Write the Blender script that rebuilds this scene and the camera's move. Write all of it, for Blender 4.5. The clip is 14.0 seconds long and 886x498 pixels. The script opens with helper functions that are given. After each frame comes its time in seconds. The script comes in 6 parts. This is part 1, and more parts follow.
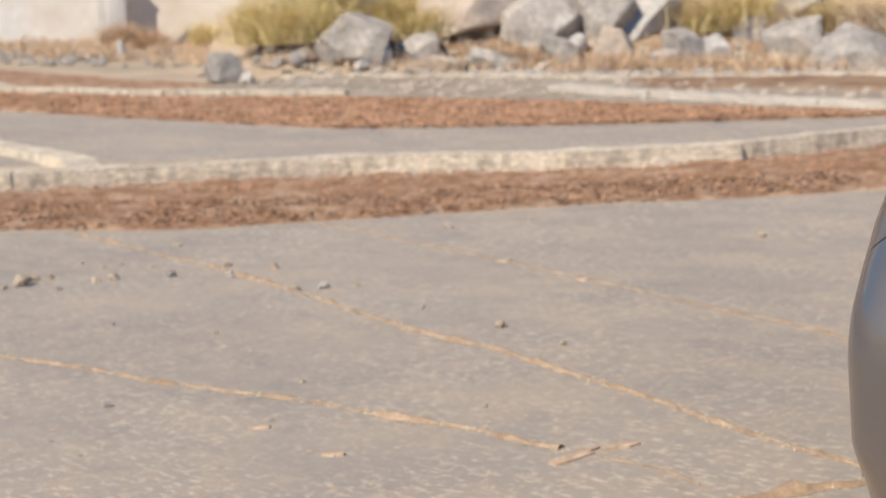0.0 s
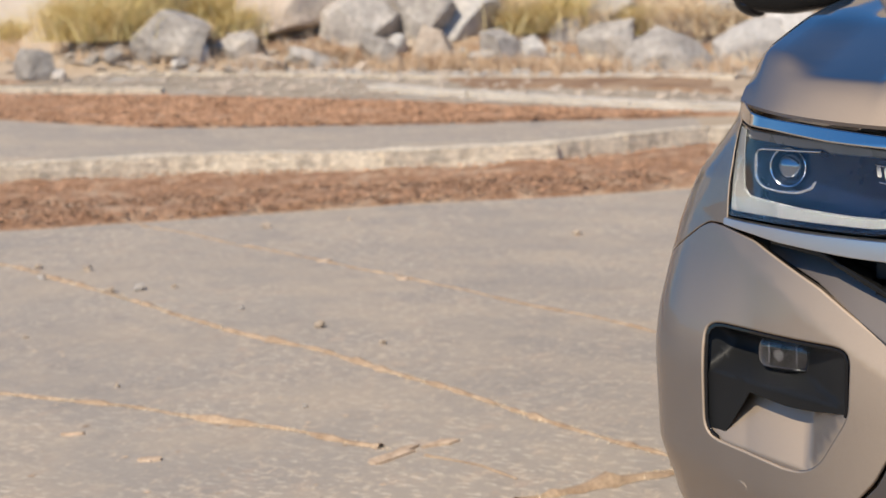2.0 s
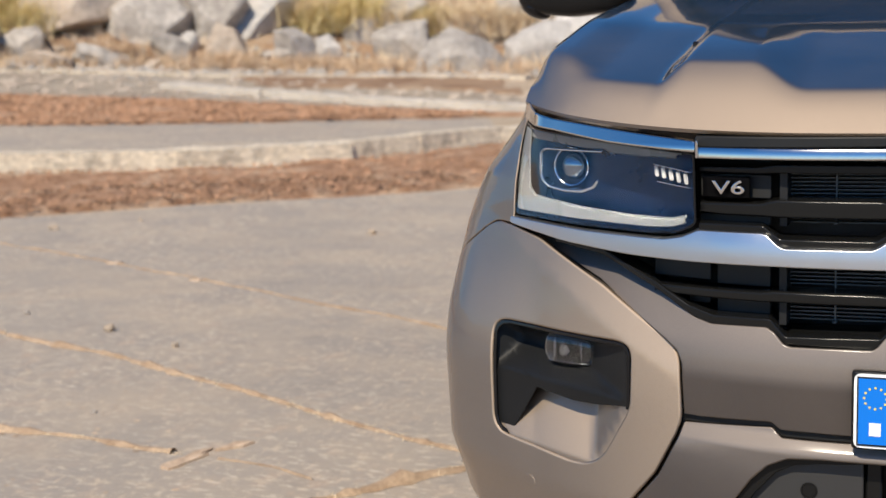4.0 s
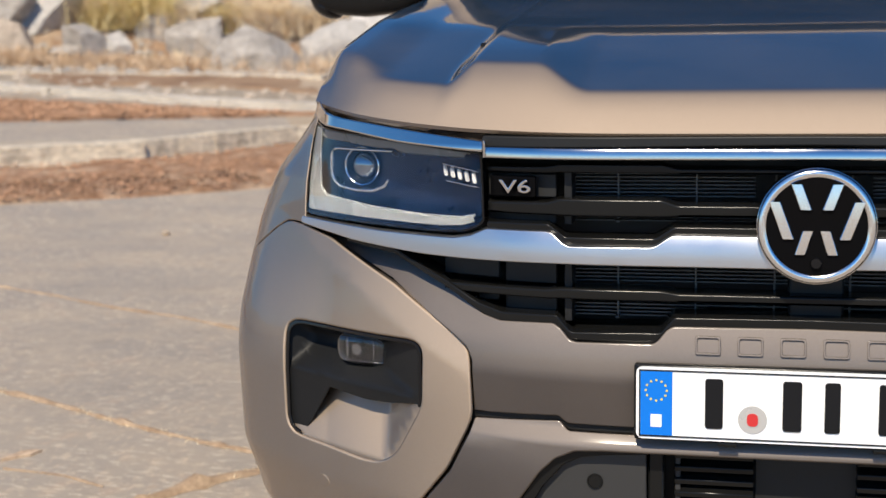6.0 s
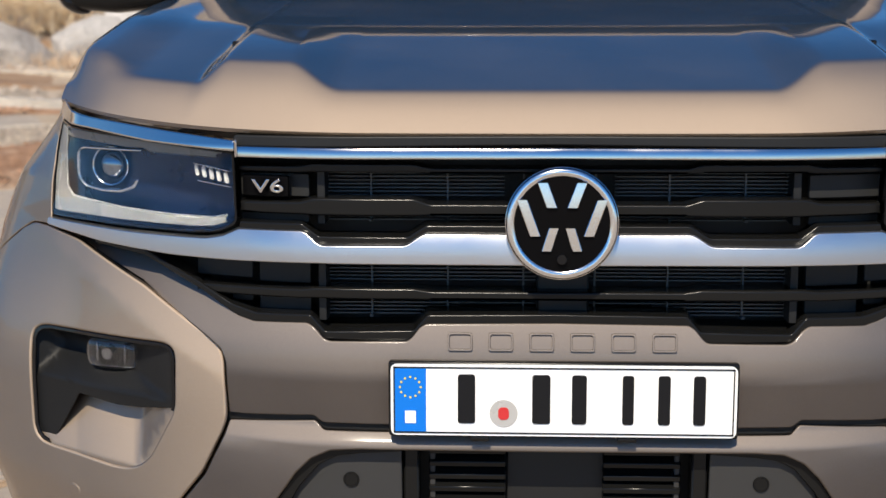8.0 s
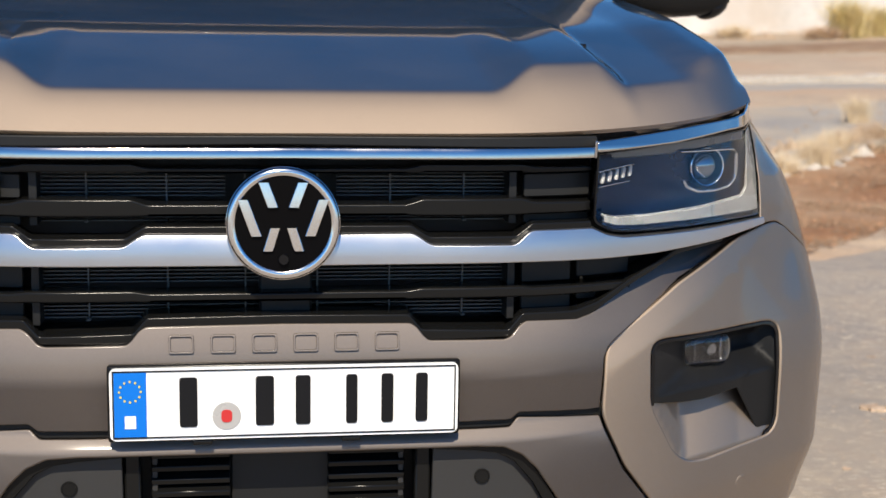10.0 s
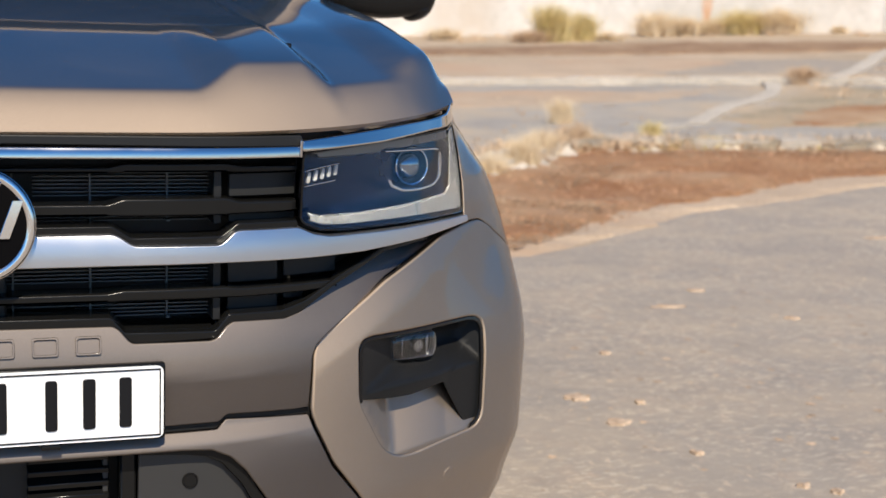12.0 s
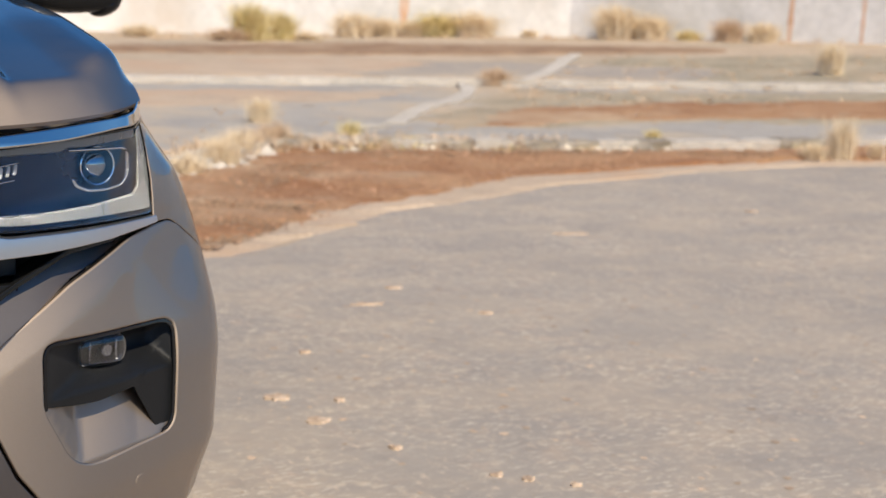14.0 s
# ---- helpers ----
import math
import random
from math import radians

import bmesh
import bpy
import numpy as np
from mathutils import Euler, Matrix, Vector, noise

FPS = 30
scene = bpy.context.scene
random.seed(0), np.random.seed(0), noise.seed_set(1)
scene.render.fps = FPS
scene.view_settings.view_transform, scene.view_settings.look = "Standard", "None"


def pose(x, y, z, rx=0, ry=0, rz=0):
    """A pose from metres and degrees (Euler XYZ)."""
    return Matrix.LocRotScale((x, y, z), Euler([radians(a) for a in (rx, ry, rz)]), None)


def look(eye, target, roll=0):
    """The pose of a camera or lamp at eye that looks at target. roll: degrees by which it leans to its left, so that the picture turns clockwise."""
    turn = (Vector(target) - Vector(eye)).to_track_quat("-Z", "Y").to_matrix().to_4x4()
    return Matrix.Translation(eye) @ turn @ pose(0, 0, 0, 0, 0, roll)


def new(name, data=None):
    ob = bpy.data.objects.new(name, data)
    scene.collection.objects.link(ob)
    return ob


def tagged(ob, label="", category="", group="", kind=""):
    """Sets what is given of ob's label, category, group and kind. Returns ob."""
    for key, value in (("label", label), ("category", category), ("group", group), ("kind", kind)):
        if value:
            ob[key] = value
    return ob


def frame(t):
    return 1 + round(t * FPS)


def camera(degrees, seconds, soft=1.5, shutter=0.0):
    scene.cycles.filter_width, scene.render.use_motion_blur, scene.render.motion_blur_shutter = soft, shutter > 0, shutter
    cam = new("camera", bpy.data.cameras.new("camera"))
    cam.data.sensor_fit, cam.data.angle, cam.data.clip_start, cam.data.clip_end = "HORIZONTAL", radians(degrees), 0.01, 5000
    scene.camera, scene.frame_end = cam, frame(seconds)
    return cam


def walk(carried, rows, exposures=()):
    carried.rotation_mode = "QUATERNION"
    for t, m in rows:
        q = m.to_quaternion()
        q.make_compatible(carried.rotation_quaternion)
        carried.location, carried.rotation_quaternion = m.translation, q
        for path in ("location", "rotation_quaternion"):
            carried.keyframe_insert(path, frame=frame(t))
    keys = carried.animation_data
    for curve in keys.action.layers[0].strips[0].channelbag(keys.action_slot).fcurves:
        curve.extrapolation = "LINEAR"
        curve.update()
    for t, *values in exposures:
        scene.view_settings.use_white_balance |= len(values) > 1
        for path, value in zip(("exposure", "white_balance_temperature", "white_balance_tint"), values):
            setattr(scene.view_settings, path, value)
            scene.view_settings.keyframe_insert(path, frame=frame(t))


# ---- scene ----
# A pan across a parked pickup truck: a camera on a tripod head, its lens a hand's width ahead of the pivot.
cam = camera(35.4, 14.0)
PIVOT, TILT, ARM = (-0.0749, -2.1224, 1.268), -5.4, 0.0848
PITCH, LEAN, AHEAD = -3.86, 0.119, 36.375
ROWS = [(0.0, 0.0), (0.5, 1.59), (1.0, 3.5), (1.5, 5.49), (2.0, 7.36), (2.5, 9.38), (3.0, 11.48), (5.5, 21.98), (6.0, 24.04),
        (6.5, 26.34), (7.0, 28.72), (9.5, 42.03), (10.0, 44.83), (10.5, 47.75), (11.0, 50.85), (11.5, 53.83), (12.0, 56.47),
        (12.5, 59.34), (13.0, 62.42), (13.5, 65.7), (14.0, 68.72)]
walk(cam, [(t, pose(*PIVOT, TILT) @ pose(0, 0, 0, 0, 0, AHEAD - yaw) @ pose(0, ARM, 0, 90 + PITCH) @ pose(0, 0, 0, 0, 0, LEAN)) for t, yaw in ROWS])

cam.data.dof.use_dof, cam.data.dof.focus_distance, cam.data.dof.aperture_fstop = True, 2.2, 5.8

# ---- light ----
SUN_EL, SUN_AZ = radians(47), radians(187)  # azimuth from +y towards +x
world = bpy.data.worlds.new("world")
scene.world = world
world.use_nodes = True
wn = world.node_tree.nodes
sky = wn.new("ShaderNodeTexSky")
sky.sky_type, sky.sun_disc = "NISHITA", False
sky.sun_elevation, sky.sun_rotation = SUN_EL, SUN_AZ
sky.altitude, sky.air_density, sky.dust_density, sky.ozone_density = 800, 0.85, 0.05, 6.0
wn["Background"].inputs["Strength"].default_value = 0.135
deep = wn.new("ShaderNodeHueSaturation")  # a clear, dry, deep blue sky
deep.inputs["Saturation"].default_value = 1.2
world.node_tree.links.new(sky.outputs[0], deep.inputs["Color"])
world.node_tree.links.new(deep.outputs[0], wn["Background"].inputs[0])
sun = new("sun", bpy.data.lights.new("sun", "SUN"))
sun.data.energy, sun.data.angle, sun.data.color = 5.15, radians(0.53), (1.0, 0.89, 0.72)
toward = Vector((math.sin(SUN_AZ) * math.cos(SUN_EL), math.cos(SUN_AZ) * math.cos(SUN_EL), math.sin(SUN_EL)))
sun.matrix_world = look(toward * 50, (0, 0, 0))
scene.view_settings.exposure = 0.08

# ---- materials ----


def nodes(name):
    m = bpy.data.materials.new(name)
    m.use_nodes = True
    return m, m.node_tree.nodes, m.node_tree.links, m.node_tree.nodes["Principled BSDF"]


def tex_noise(n, l, scale, detail=5.0, rough=0.6, stretch=None, coords="Object"):
    tc = n.new("ShaderNodeTexCoord")
    t = n.new("ShaderNodeTexNoise")
    t.inputs["Scale"].default_value, t.inputs["Detail"].default_value, t.inputs["Roughness"].default_value = scale, detail, rough
    if stretch:
        mp = n.new("ShaderNodeMapping")
        mp.inputs["Scale"].default_value = stretch[:3]
        if len(stretch) > 3:
            mp.inputs["Rotation"].default_value = (0, 0, radians(stretch[3]))
        l.new(tc.outputs[coords], mp.inputs[0])
        l.new(mp.outputs[0], t.inputs[0])
    else:
        l.new(tc.outputs[coords], t.inputs[0])
    return t


def ramp(n, l, src, stops):
    r = n.new("ShaderNodeValToRGB")
    el = r.color_ramp.elements
    while len(el) < len(stops):
        el.new(0.5)
    for e, (p, c) in zip(el, stops):
        e.position, e.color = p, (*c, 1) if len(c) == 3 else c
    l.new(src, r.inputs[0])
    return r


def mix(n, l, fac, a, b, mode="MIX"):
    m = n.new("ShaderNodeMix")
    m.data_type, m.blend_type = "RGBA", mode
    for sock, v in ((m.inputs[0], fac), (m.inputs[6], a), (m.inputs[7], b)):
        if isinstance(v, (int, float)):
            sock.default_value = v
        elif isinstance(v, tuple):
            sock.default_value = (*v, 1)
        else:
            l.new(v, sock)
    return m.outputs[2]


def bump(n, l, bsdf, src, strength, distance):
    b = n.new("ShaderNodeBump")
    b.inputs["Strength"].default_value, b.inputs["Distance"].default_value = strength, distance
    l.new(src, b.inputs["Height"])
    l.new(b.outputs[0], bsdf.inputs["Normal"])


def rough_mat(name, a, b, scale, fine, bump_d=0.004, rough=0.85, stretch=None, third=None, vary=0.0, island=0.0, grain=0.8):
    """A weathered matt surface: two colours at a coarse scale, grain at a fine one, relief."""
    m, n, l, p = nodes(name)
    big = tex_noise(n, l, scale, 6, 0.62, stretch)
    small = tex_noise(n, l, fine, 6, 0.7, stretch)
    c = ramp(n, l, big.outputs[0], [(0.36, a), (0.64, b)]).outputs[0]
    g = ramp(n, l, small.outputs[0], [(0.3, (0.62, 0.62, 0.62)), (0.7, (1.25, 1.25, 1.25))]).outputs[0]
    c = mix(n, l, grain, c, g, "MULTIPLY")
    if third:
        far = tex_noise(n, l, scale * 0.37, 5, 0.6)
        k = ramp(n, l, far.outputs[0], [(third[1], (0, 0, 0)), (third[1] + 0.14, (1, 1, 1))]).outputs[0]
        c = mix(n, l, k, c, third[0])
    if vary:
        oi = n.new("ShaderNodeObjectInfo")
        v = ramp(n, l, oi.outputs["Random"], [(0, (1 - vary,) * 3), (1, (1 + vary,) * 3)]).outputs[0]
        c = mix(n, l, 1.0, c, v, "MULTIPLY")
    if island:
        geo = n.new("ShaderNodeNewGeometry")
        v = ramp(n, l, geo.outputs["Random Per Island"], [(0, (1 - island,) * 3), (1, (1 + island,) * 3)]).outputs[0]
        c = mix(n, l, 1.0, c, v, "MULTIPLY")
    l.new(c, p.inputs["Base Color"])
    p.inputs["Roughness"].default_value = rough
    p.inputs["Specular IOR Level"].default_value = 0.25
    bump(n, l, p, small.outputs[0], 0.7, bump_d)
    return m


def plain_mat(name, colour, rough=0.5, metal=0.0, coat=0.0, grain=0.0, spec=0.5):
    m, n, l, p = nodes(name)
    p.inputs["Base Color"].default_value = (*colour, 1)
    p.inputs["Roughness"].default_value, p.inputs["Metallic"].default_value = rough, metal
    p.inputs["Coat Weight"].default_value, p.inputs["Coat Roughness"].default_value = coat, 0.02
    p.inputs["Specular IOR Level"].default_value = spec
    t = tex_noise(n, l, 6.0, 5, 0.6)
    r = ramp(n, l, t.outputs[0], [(0.3, (max(rough - 0.06, 0.01),) * 3), (0.75, (rough + 0.07,) * 3)])
    l.new(r.outputs[0], p.inputs["Roughness"])
    if grain:
        g = tex_noise(n, l, 900.0, 2, 0.5)
        bump(n, l, p, g.outputs[0], grain, 0.0006)
    return m


def lacquer_mat(name, colour, rough, ior, gloss=0.10):
    """Metallic paint: flakes that lie nearly flat give a soft lobe, under a clear glossy lacquer."""
    m, n, l, p = nodes(name)
    n.remove(p)
    flake = tex_noise(n, l, 1800.0, 2, 0.5)
    c = ramp(n, l, flake.outputs[0], [(0.35, tuple(v * 0.86 for v in colour)), (0.65, tuple(min(v * 1.12, 1) for v in colour))]).outputs[0]
    base = n.new("ShaderNodeBsdfAnisotropic")
    base.distribution = "BECKMANN"
    base.inputs["Roughness"].default_value = rough
    l.new(c, base.inputs["Color"])
    dust = n.new("ShaderNodeBsdfDiffuse")
    dust.inputs["Color"].default_value = (0.42, 0.34, 0.26, 1)
    thin = tex_noise(n, l, 3.0, 6, 0.65)
    k = ramp(n, l, thin.outputs[0], [(0.40, (0.01, 0.01, 0.01)), (0.8, (0.07, 0.07, 0.07))])
    under = n.new("ShaderNodeMixShader")
    l.new(k.outputs[0], under.inputs[0])
    l.new(base.outputs[0], under.inputs[1])
    l.new(dust.outputs[0], under.inputs[2])
    coat = n.new("ShaderNodeBsdfAnisotropic")
    coat.inputs["Roughness"].default_value = gloss
    fr = n.new("ShaderNodeFresnel")
    fr.inputs["IOR"].default_value = ior
    top = n.new("ShaderNodeMixShader")
    l.new(fr.outputs[0], top.inputs[0])
    l.new(under.outputs[0], top.inputs[1])
    l.new(coat.outputs[0], top.inputs[2])
    l.new(top.outputs[0], n["Material Output"].inputs["Surface"])
    return m


def glass_mat(name, tint, rough=0.0, ior=1.45):
    m, n, l, p = nodes(name)
    p.inputs["Base Color"].default_value = (*tint, 1)
    p.inputs["Transmission Weight"].default_value, p.inputs["Roughness"].default_value, p.inputs["IOR"].default_value = 1.0, rough, ior
    return m


def asphalt_mat():
    """Old bleached asphalt under patchy dust, with dried flecks of mud and a faint grain."""
    m, n, l, p = nodes("worn_asphalt")
    grain = tex_noise(n, l, 240.0, 3, 0.6)

    def laid(c, src, lo, hi, most, colour, where=None):
        k = ramp(n, l, src.outputs[0], [(lo, (0, 0, 0)), (hi, (most,) * 3)]).outputs[0]
        if where:
            k = mix(n, l, 1.0, k, where, "MULTIPLY")
        return mix(n, l, k, c, colour)
    c = ramp(n, l, tex_noise(n, l, 0.5, 5, 0.6).outputs[0], [(0.35, (0.292, 0.258, 0.224)), (0.65, (0.345, 0.300, 0.250))]).outputs[0]
    thick = ramp(n, l, tex_noise(n, l, 1.3, 4, 0.6).outputs[0], [(0.40, (0.3, 0.3, 0.3)), (0.58, (1, 1, 1))]).outputs[0]
    c = laid(c, tex_noise(n, l, 1.7, 7, 0.66, (0.75, 1.2, 1, 10)), 0.43, 0.66, 0.75, (0.43, 0.352, 0.268))
    c = laid(c, tex_noise(n, l, 4.6, 6, 0.66), 0.54, 0.70, 0.4, (0.235, 0.202, 0.176))
    c = laid(c, tex_noise(n, l, 6.3, 6, 0.7, (1.2, 0.8, 1, -20)), 0.535, 0.66, 0.5, (0.47, 0.345, 0.25), thick)
    c = laid(c, tex_noise(n, l, 15.0, 6, 0.7), 0.54, 0.63, 0.7, (0.54, 0.44, 0.33), thick)
    c = laid(c, tex_noise(n, l, 34.0, 5, 0.66, (0.5, 1.5, 1, 33)), 0.545, 0.625, 0.75, (0.62, 0.53, 0.42), thick)
    c = laid(c, tex_noise(n, l, 26.0, 5, 0.66, (1.6, 0.5, 1, 15)), 0.585, 0.66, 0.65, (0.58, 0.45, 0.335))
    g = ramp(n, l, grain.outputs[0], [(0.3, (0.8, 0.8, 0.8)), (0.7, (1.14, 1.14, 1.14))]).outputs[0]
    c = mix(n, l, 0.8, c, g, "MULTIPLY")
    l.new(c, p.inputs["Base Color"])
    p.inputs["Roughness"].default_value = 0.8
    p.inputs["Specular IOR Level"].default_value = 0.25
    bump(n, l, p, grain.outputs[0], 0.5, 0.003)
    return m


ASPHALT = asphalt_mat()
SOIL = rough_mat("sandy_soil", (0.43, 0.33, 0.23), (0.55, 0.43, 0.31), 0.7, 22, 0.012, third=((0.37, 0.305, 0.22), 0.52))
CINDER = rough_mat("red_cinder", (0.29, 0.150, 0.078), (0.54, 0.325, 0.198), 9.0, 42, 0.06, third=((0.56, 0.385, 0.255), 0.50))
RED_SOIL = rough_mat("red_soil", (0.33, 0.155, 0.070), (0.46, 0.27, 0.145), 0.9, 18, 0.05, third=((0.51, 0.365, 0.235), 0.52))
CINDER_DARK = rough_mat("dark_cinder", (0.07, 0.042, 0.026), (0.20, 0.115, 0.068), 5, 40, 0.004, island=0.4)
CINDER_STONE = rough_mat("cinder_stones", (0.32, 0.165, 0.088), (0.56, 0.335, 0.205), 5, 40, 0.004, island=0.42)
CONCRETE = rough_mat("old_concrete", (0.335, 0.308, 0.275), (0.42, 0.378, 0.325), 0.9, 30, 0.004, third=((0.48, 0.38, 0.27), 0.50))
APRON = rough_mat("dusty_apron", (0.30, 0.25, 0.19), (0.43, 0.355, 0.27), 1.6, 24, 0.02, third=((0.42, 0.385, 0.34), 0.55))
KERB = rough_mat("kerb_concrete", (0.48, 0.41, 0.32), (0.77, 0.66, 0.505), 6.0, 24, 0.03, stretch=(1, 0.28, 0.25), third=((0.41, 0.36, 0.29), 0.60), vary=0.06)
KERB_PALE = rough_mat("pale_kerb", (0.50, 0.45, 0.385), (0.64, 0.565, 0.47), 4.0, 14, 0.02, vary=0.06)
APRON_STONE = rough_mat("worn_kerb_stone", (0.33, 0.285, 0.23), (0.50, 0.43, 0.34), 3.0, 16, 0.02, third=((0.36, 0.30, 0.21), 0.54), vary=0.2)
ROCK = rough_mat("grey_rock", (0.325, 0.290, 0.255), (0.50, 0.45, 0.395), 2.2, 9, 0.05, third=((0.47, 0.39, 0.30), 0.58), vary=0.18)
TAN_ROCK = rough_mat("tan_rock", (0.44, 0.35, 0.27), (0.55, 0.46, 0.37), 1.6, 9, 0.03, vary=0.12)
PALE_ROCK = rough_mat("pale_rock", (0.44, 0.41, 0.38), (0.56, 0.52, 0.47), 1.8, 9, 0.03, vary=0.1)
WHITEWASH = rough_mat("whitewash", (0.60, 0.565, 0.51), (0.78, 0.745, 0.70), 0.4, 4, 0.01, third=((0.58, 0.505, 0.42), 0.56), grain=0.35)
RUST = rough_mat("rust_stain", (0.66, 0.40, 0.25), (0.72, 0.55, 0.42), 1.0, 12, 0.002)
PEBBLE = rough_mat("pebble", (0.36, 0.29, 0.22), (0.55, 0.44, 0.33), 9, 60, 0.002, vary=0.15, island=0.2)
LEAF = rough_mat("dry_leaf", (0.38, 0.27, 0.185), (0.58, 0.44, 0.315), 9, 60, 0.002, island=0.35)
OLIVE_SOIL = rough_mat("weedy_soil", (0.31, 0.265, 0.185), (0.46, 0.375, 0.265), 1.2, 20, 0.03, third=((0.48, 0.36, 0.24), 0.54))
# brown earth, also used as shade colour between the bank's boulders
EARTH_AND_SHADE = rough_mat("brown_earth_and_shade", (0.27, 0.165, 0.10), (0.40, 0.265, 0.165), 1.1, 18, 0.05, third=((0.45, 0.34, 0.235), 0.56))
STRAW = rough_mat("dry_straw", (0.30, 0.205, 0.13), (0.46, 0.335, 0.225), 9, 60, 0.003)
SAND = rough_mat("pale_sand", (0.45, 0.345, 0.25), (0.55, 0.42, 0.30), 1.2, 40, 0.006, third=((0.47, 0.325, 0.215), 0.50))


def grass_mat(name, a, b):
    m, n, l, p = nodes(name)
    geo = n.new("ShaderNodeNewGeometry")
    c = ramp(n, l, geo.outputs["Random Per Island"], [(0.0, a), (1.0, b)]).outputs[0]
    l.new(c, p.inputs["Base Color"])
    p.inputs["Roughness"].default_value = 0.7
    p.inputs["Specular IOR Level"].default_value = 0.2
    return m


GRASS_DRY = grass_mat("dry_grass", (0.66, 0.52, 0.33), (0.88, 0.73, 0.52))
GRASS_OLIVE = grass_mat("olive_grass", (0.54, 0.44, 0.17), (0.84, 0.68, 0.38))
GRASS_BROWN = grass_mat("brown_scrub", (0.52, 0.36, 0.22), (0.74, 0.57, 0.40))

BRONZE = lacquer_mat("bronze_beige_paint", (0.455, 0.354, 0.265), 0.72, 1.45, 0.045)
GRAPHITE = lacquer_mat("graphite_bumper_paint", (0.182, 0.156, 0.138), 0.66, 1.35, 0.16)
CHROME = plain_mat("satin_chrome", (0.60, 0.60, 0.61), 0.35, 1.0)
BRIGHT = plain_mat("bright_chrome", (0.58, 0.56, 0.55), 0.13, 1.0)
SILVER = plain_mat("polished_silver", (0.80, 0.79, 0.78), 0.17, 1.0)
BLACK = plain_mat("black_plastic", (0.0085, 0.0085, 0.0084), 0.22, grain=0.10, spec=0.22)
MATT = plain_mat("matt_black_plastic", (0.016, 0.016, 0.016), 0.45, grain=0.3, spec=0.26)
EMBLEM = plain_mat("emblem_black", (0.003, 0.003, 0.0035), 0.05, spec=0.06)
GLOSS = plain_mat("gloss_black", (0.006, 0.006, 0.007), 0.08, spec=0.3)
CHARCOAL = plain_mat("charcoal_plastic", (0.034, 0.033, 0.032), 0.5, grain=0.4, spec=0.35)
# dark lamp back; its blue paints in the sky mirrored by the lens
LAMP_SKY_TINT = plain_mat("lamp_housing_sky_tint", (0.005, 0.012, 0.036), 0.3, 0.0)
POCKET_BLACK = plain_mat("pocket_black_plastic", (0.010, 0.0102, 0.0106), 0.5, grain=0.15, spec=0.2)
FOG_BOWL = plain_mat("fog_lamp_bowl", (0.035, 0.037, 0.040), 0.16, 0.9)
SMOKED_SILVER = plain_mat("smoked_silver", (0.30, 0.31, 0.32), 0.10, 1.0)
INSET = plain_mat("grille_inset", (0.024, 0.024, 0.0235), 0.5, spec=0.2)
FIN = plain_mat("radiator_fin_metal", (0.11, 0.11, 0.108), 0.5, spec=0.3)
LAMP_SILVER = plain_mat("lamp_reflector", (0.70, 0.72, 0.75), 0.12, 1.0)
FROST = plain_mat("frosted_light_guide", (0.19, 0.195, 0.195), 0.3)
CLEAR = glass_mat("clear_lens", (0.95, 0.97, 1.0))
# uncoated cover; IOR set low to dim reflections over the painted blue
COVER = glass_mat("low_ior_lamp_cover", (0.95, 0.97, 1.0), 0.0, 1.30)
SCREEN = plain_mat("tinted_glass", (0.012, 0.016, 0.020), 0.03, spec=1.0)
TYRE = plain_mat("tyre_rubber", (0.02, 0.02, 0.02), 0.8)
ALLOY = plain_mat("alloy", (0.5, 0.5, 0.51), 0.3, 1.0)
PLATE_WHITE = plain_mat("plate_white", (0.93, 0.93, 0.92), 0.3)
PLATE_BLUE = plain_mat("plate_blue", (0.004, 0.17, 0.66), 0.35, spec=0.25)
PLATE_INK = plain_mat("plate_ink", (0.010, 0.010, 0.011), 0.45, spec=0.15)
YELLOW = plain_mat("star_yellow", (0.75, 0.62, 0.10), 0.4)
RED = plain_mat("shield_red", (0.55, 0.03, 0.03), 0.4)
SEAL = plain_mat("seal_grey", (0.50, 0.49, 0.47), 0.3, 0.2)

# ---- mesh helpers ----
from mathutils.geometry import tessellate_polygon


def part(name, bm, material, parent=None, label="", smooth=38):
    me = bpy.data.meshes.new(name)
    layer = bm.verts.layers.float_vector.get("facing")
    facing = [tuple(v[layer]) for v in bm.verts] if layer else None
    bm.to_mesh(me)
    bm.free()
    if facing:
        me.attributes.remove(me.attributes["facing"])
        me.shade_smooth()
        me.normals_split_custom_set_from_vertices(facing)
        smooth = 0
    return finish(name, me, material, parent, label, smooth)


def finish(name, me, material, parent=None, label="", smooth=38):
    me.materials.append(material)
    if smooth:
        me.shade_smooth()
        me.set_sharp_from_angle(angle=radians(smooth))
    ob = new(name, me)
    ob.parent = parent
    if label:
        tagged(ob, label)
    return ob


def mesh(name, verts, faces, material, parent=None, label="", smooth=38):
    me = bpy.data.meshes.new(name)
    me.from_pydata([tuple(v) for v in verts], [], [tuple(int(i) for i in f) for f in faces])
    me.update()
    return finish(name, me, material, parent, label, smooth)


def thing(name, label, category, at=(0, 0, 0), group="", kind=""):
    ob = new(name)
    ob.location = at
    return tagged(ob, label, category, group, kind)


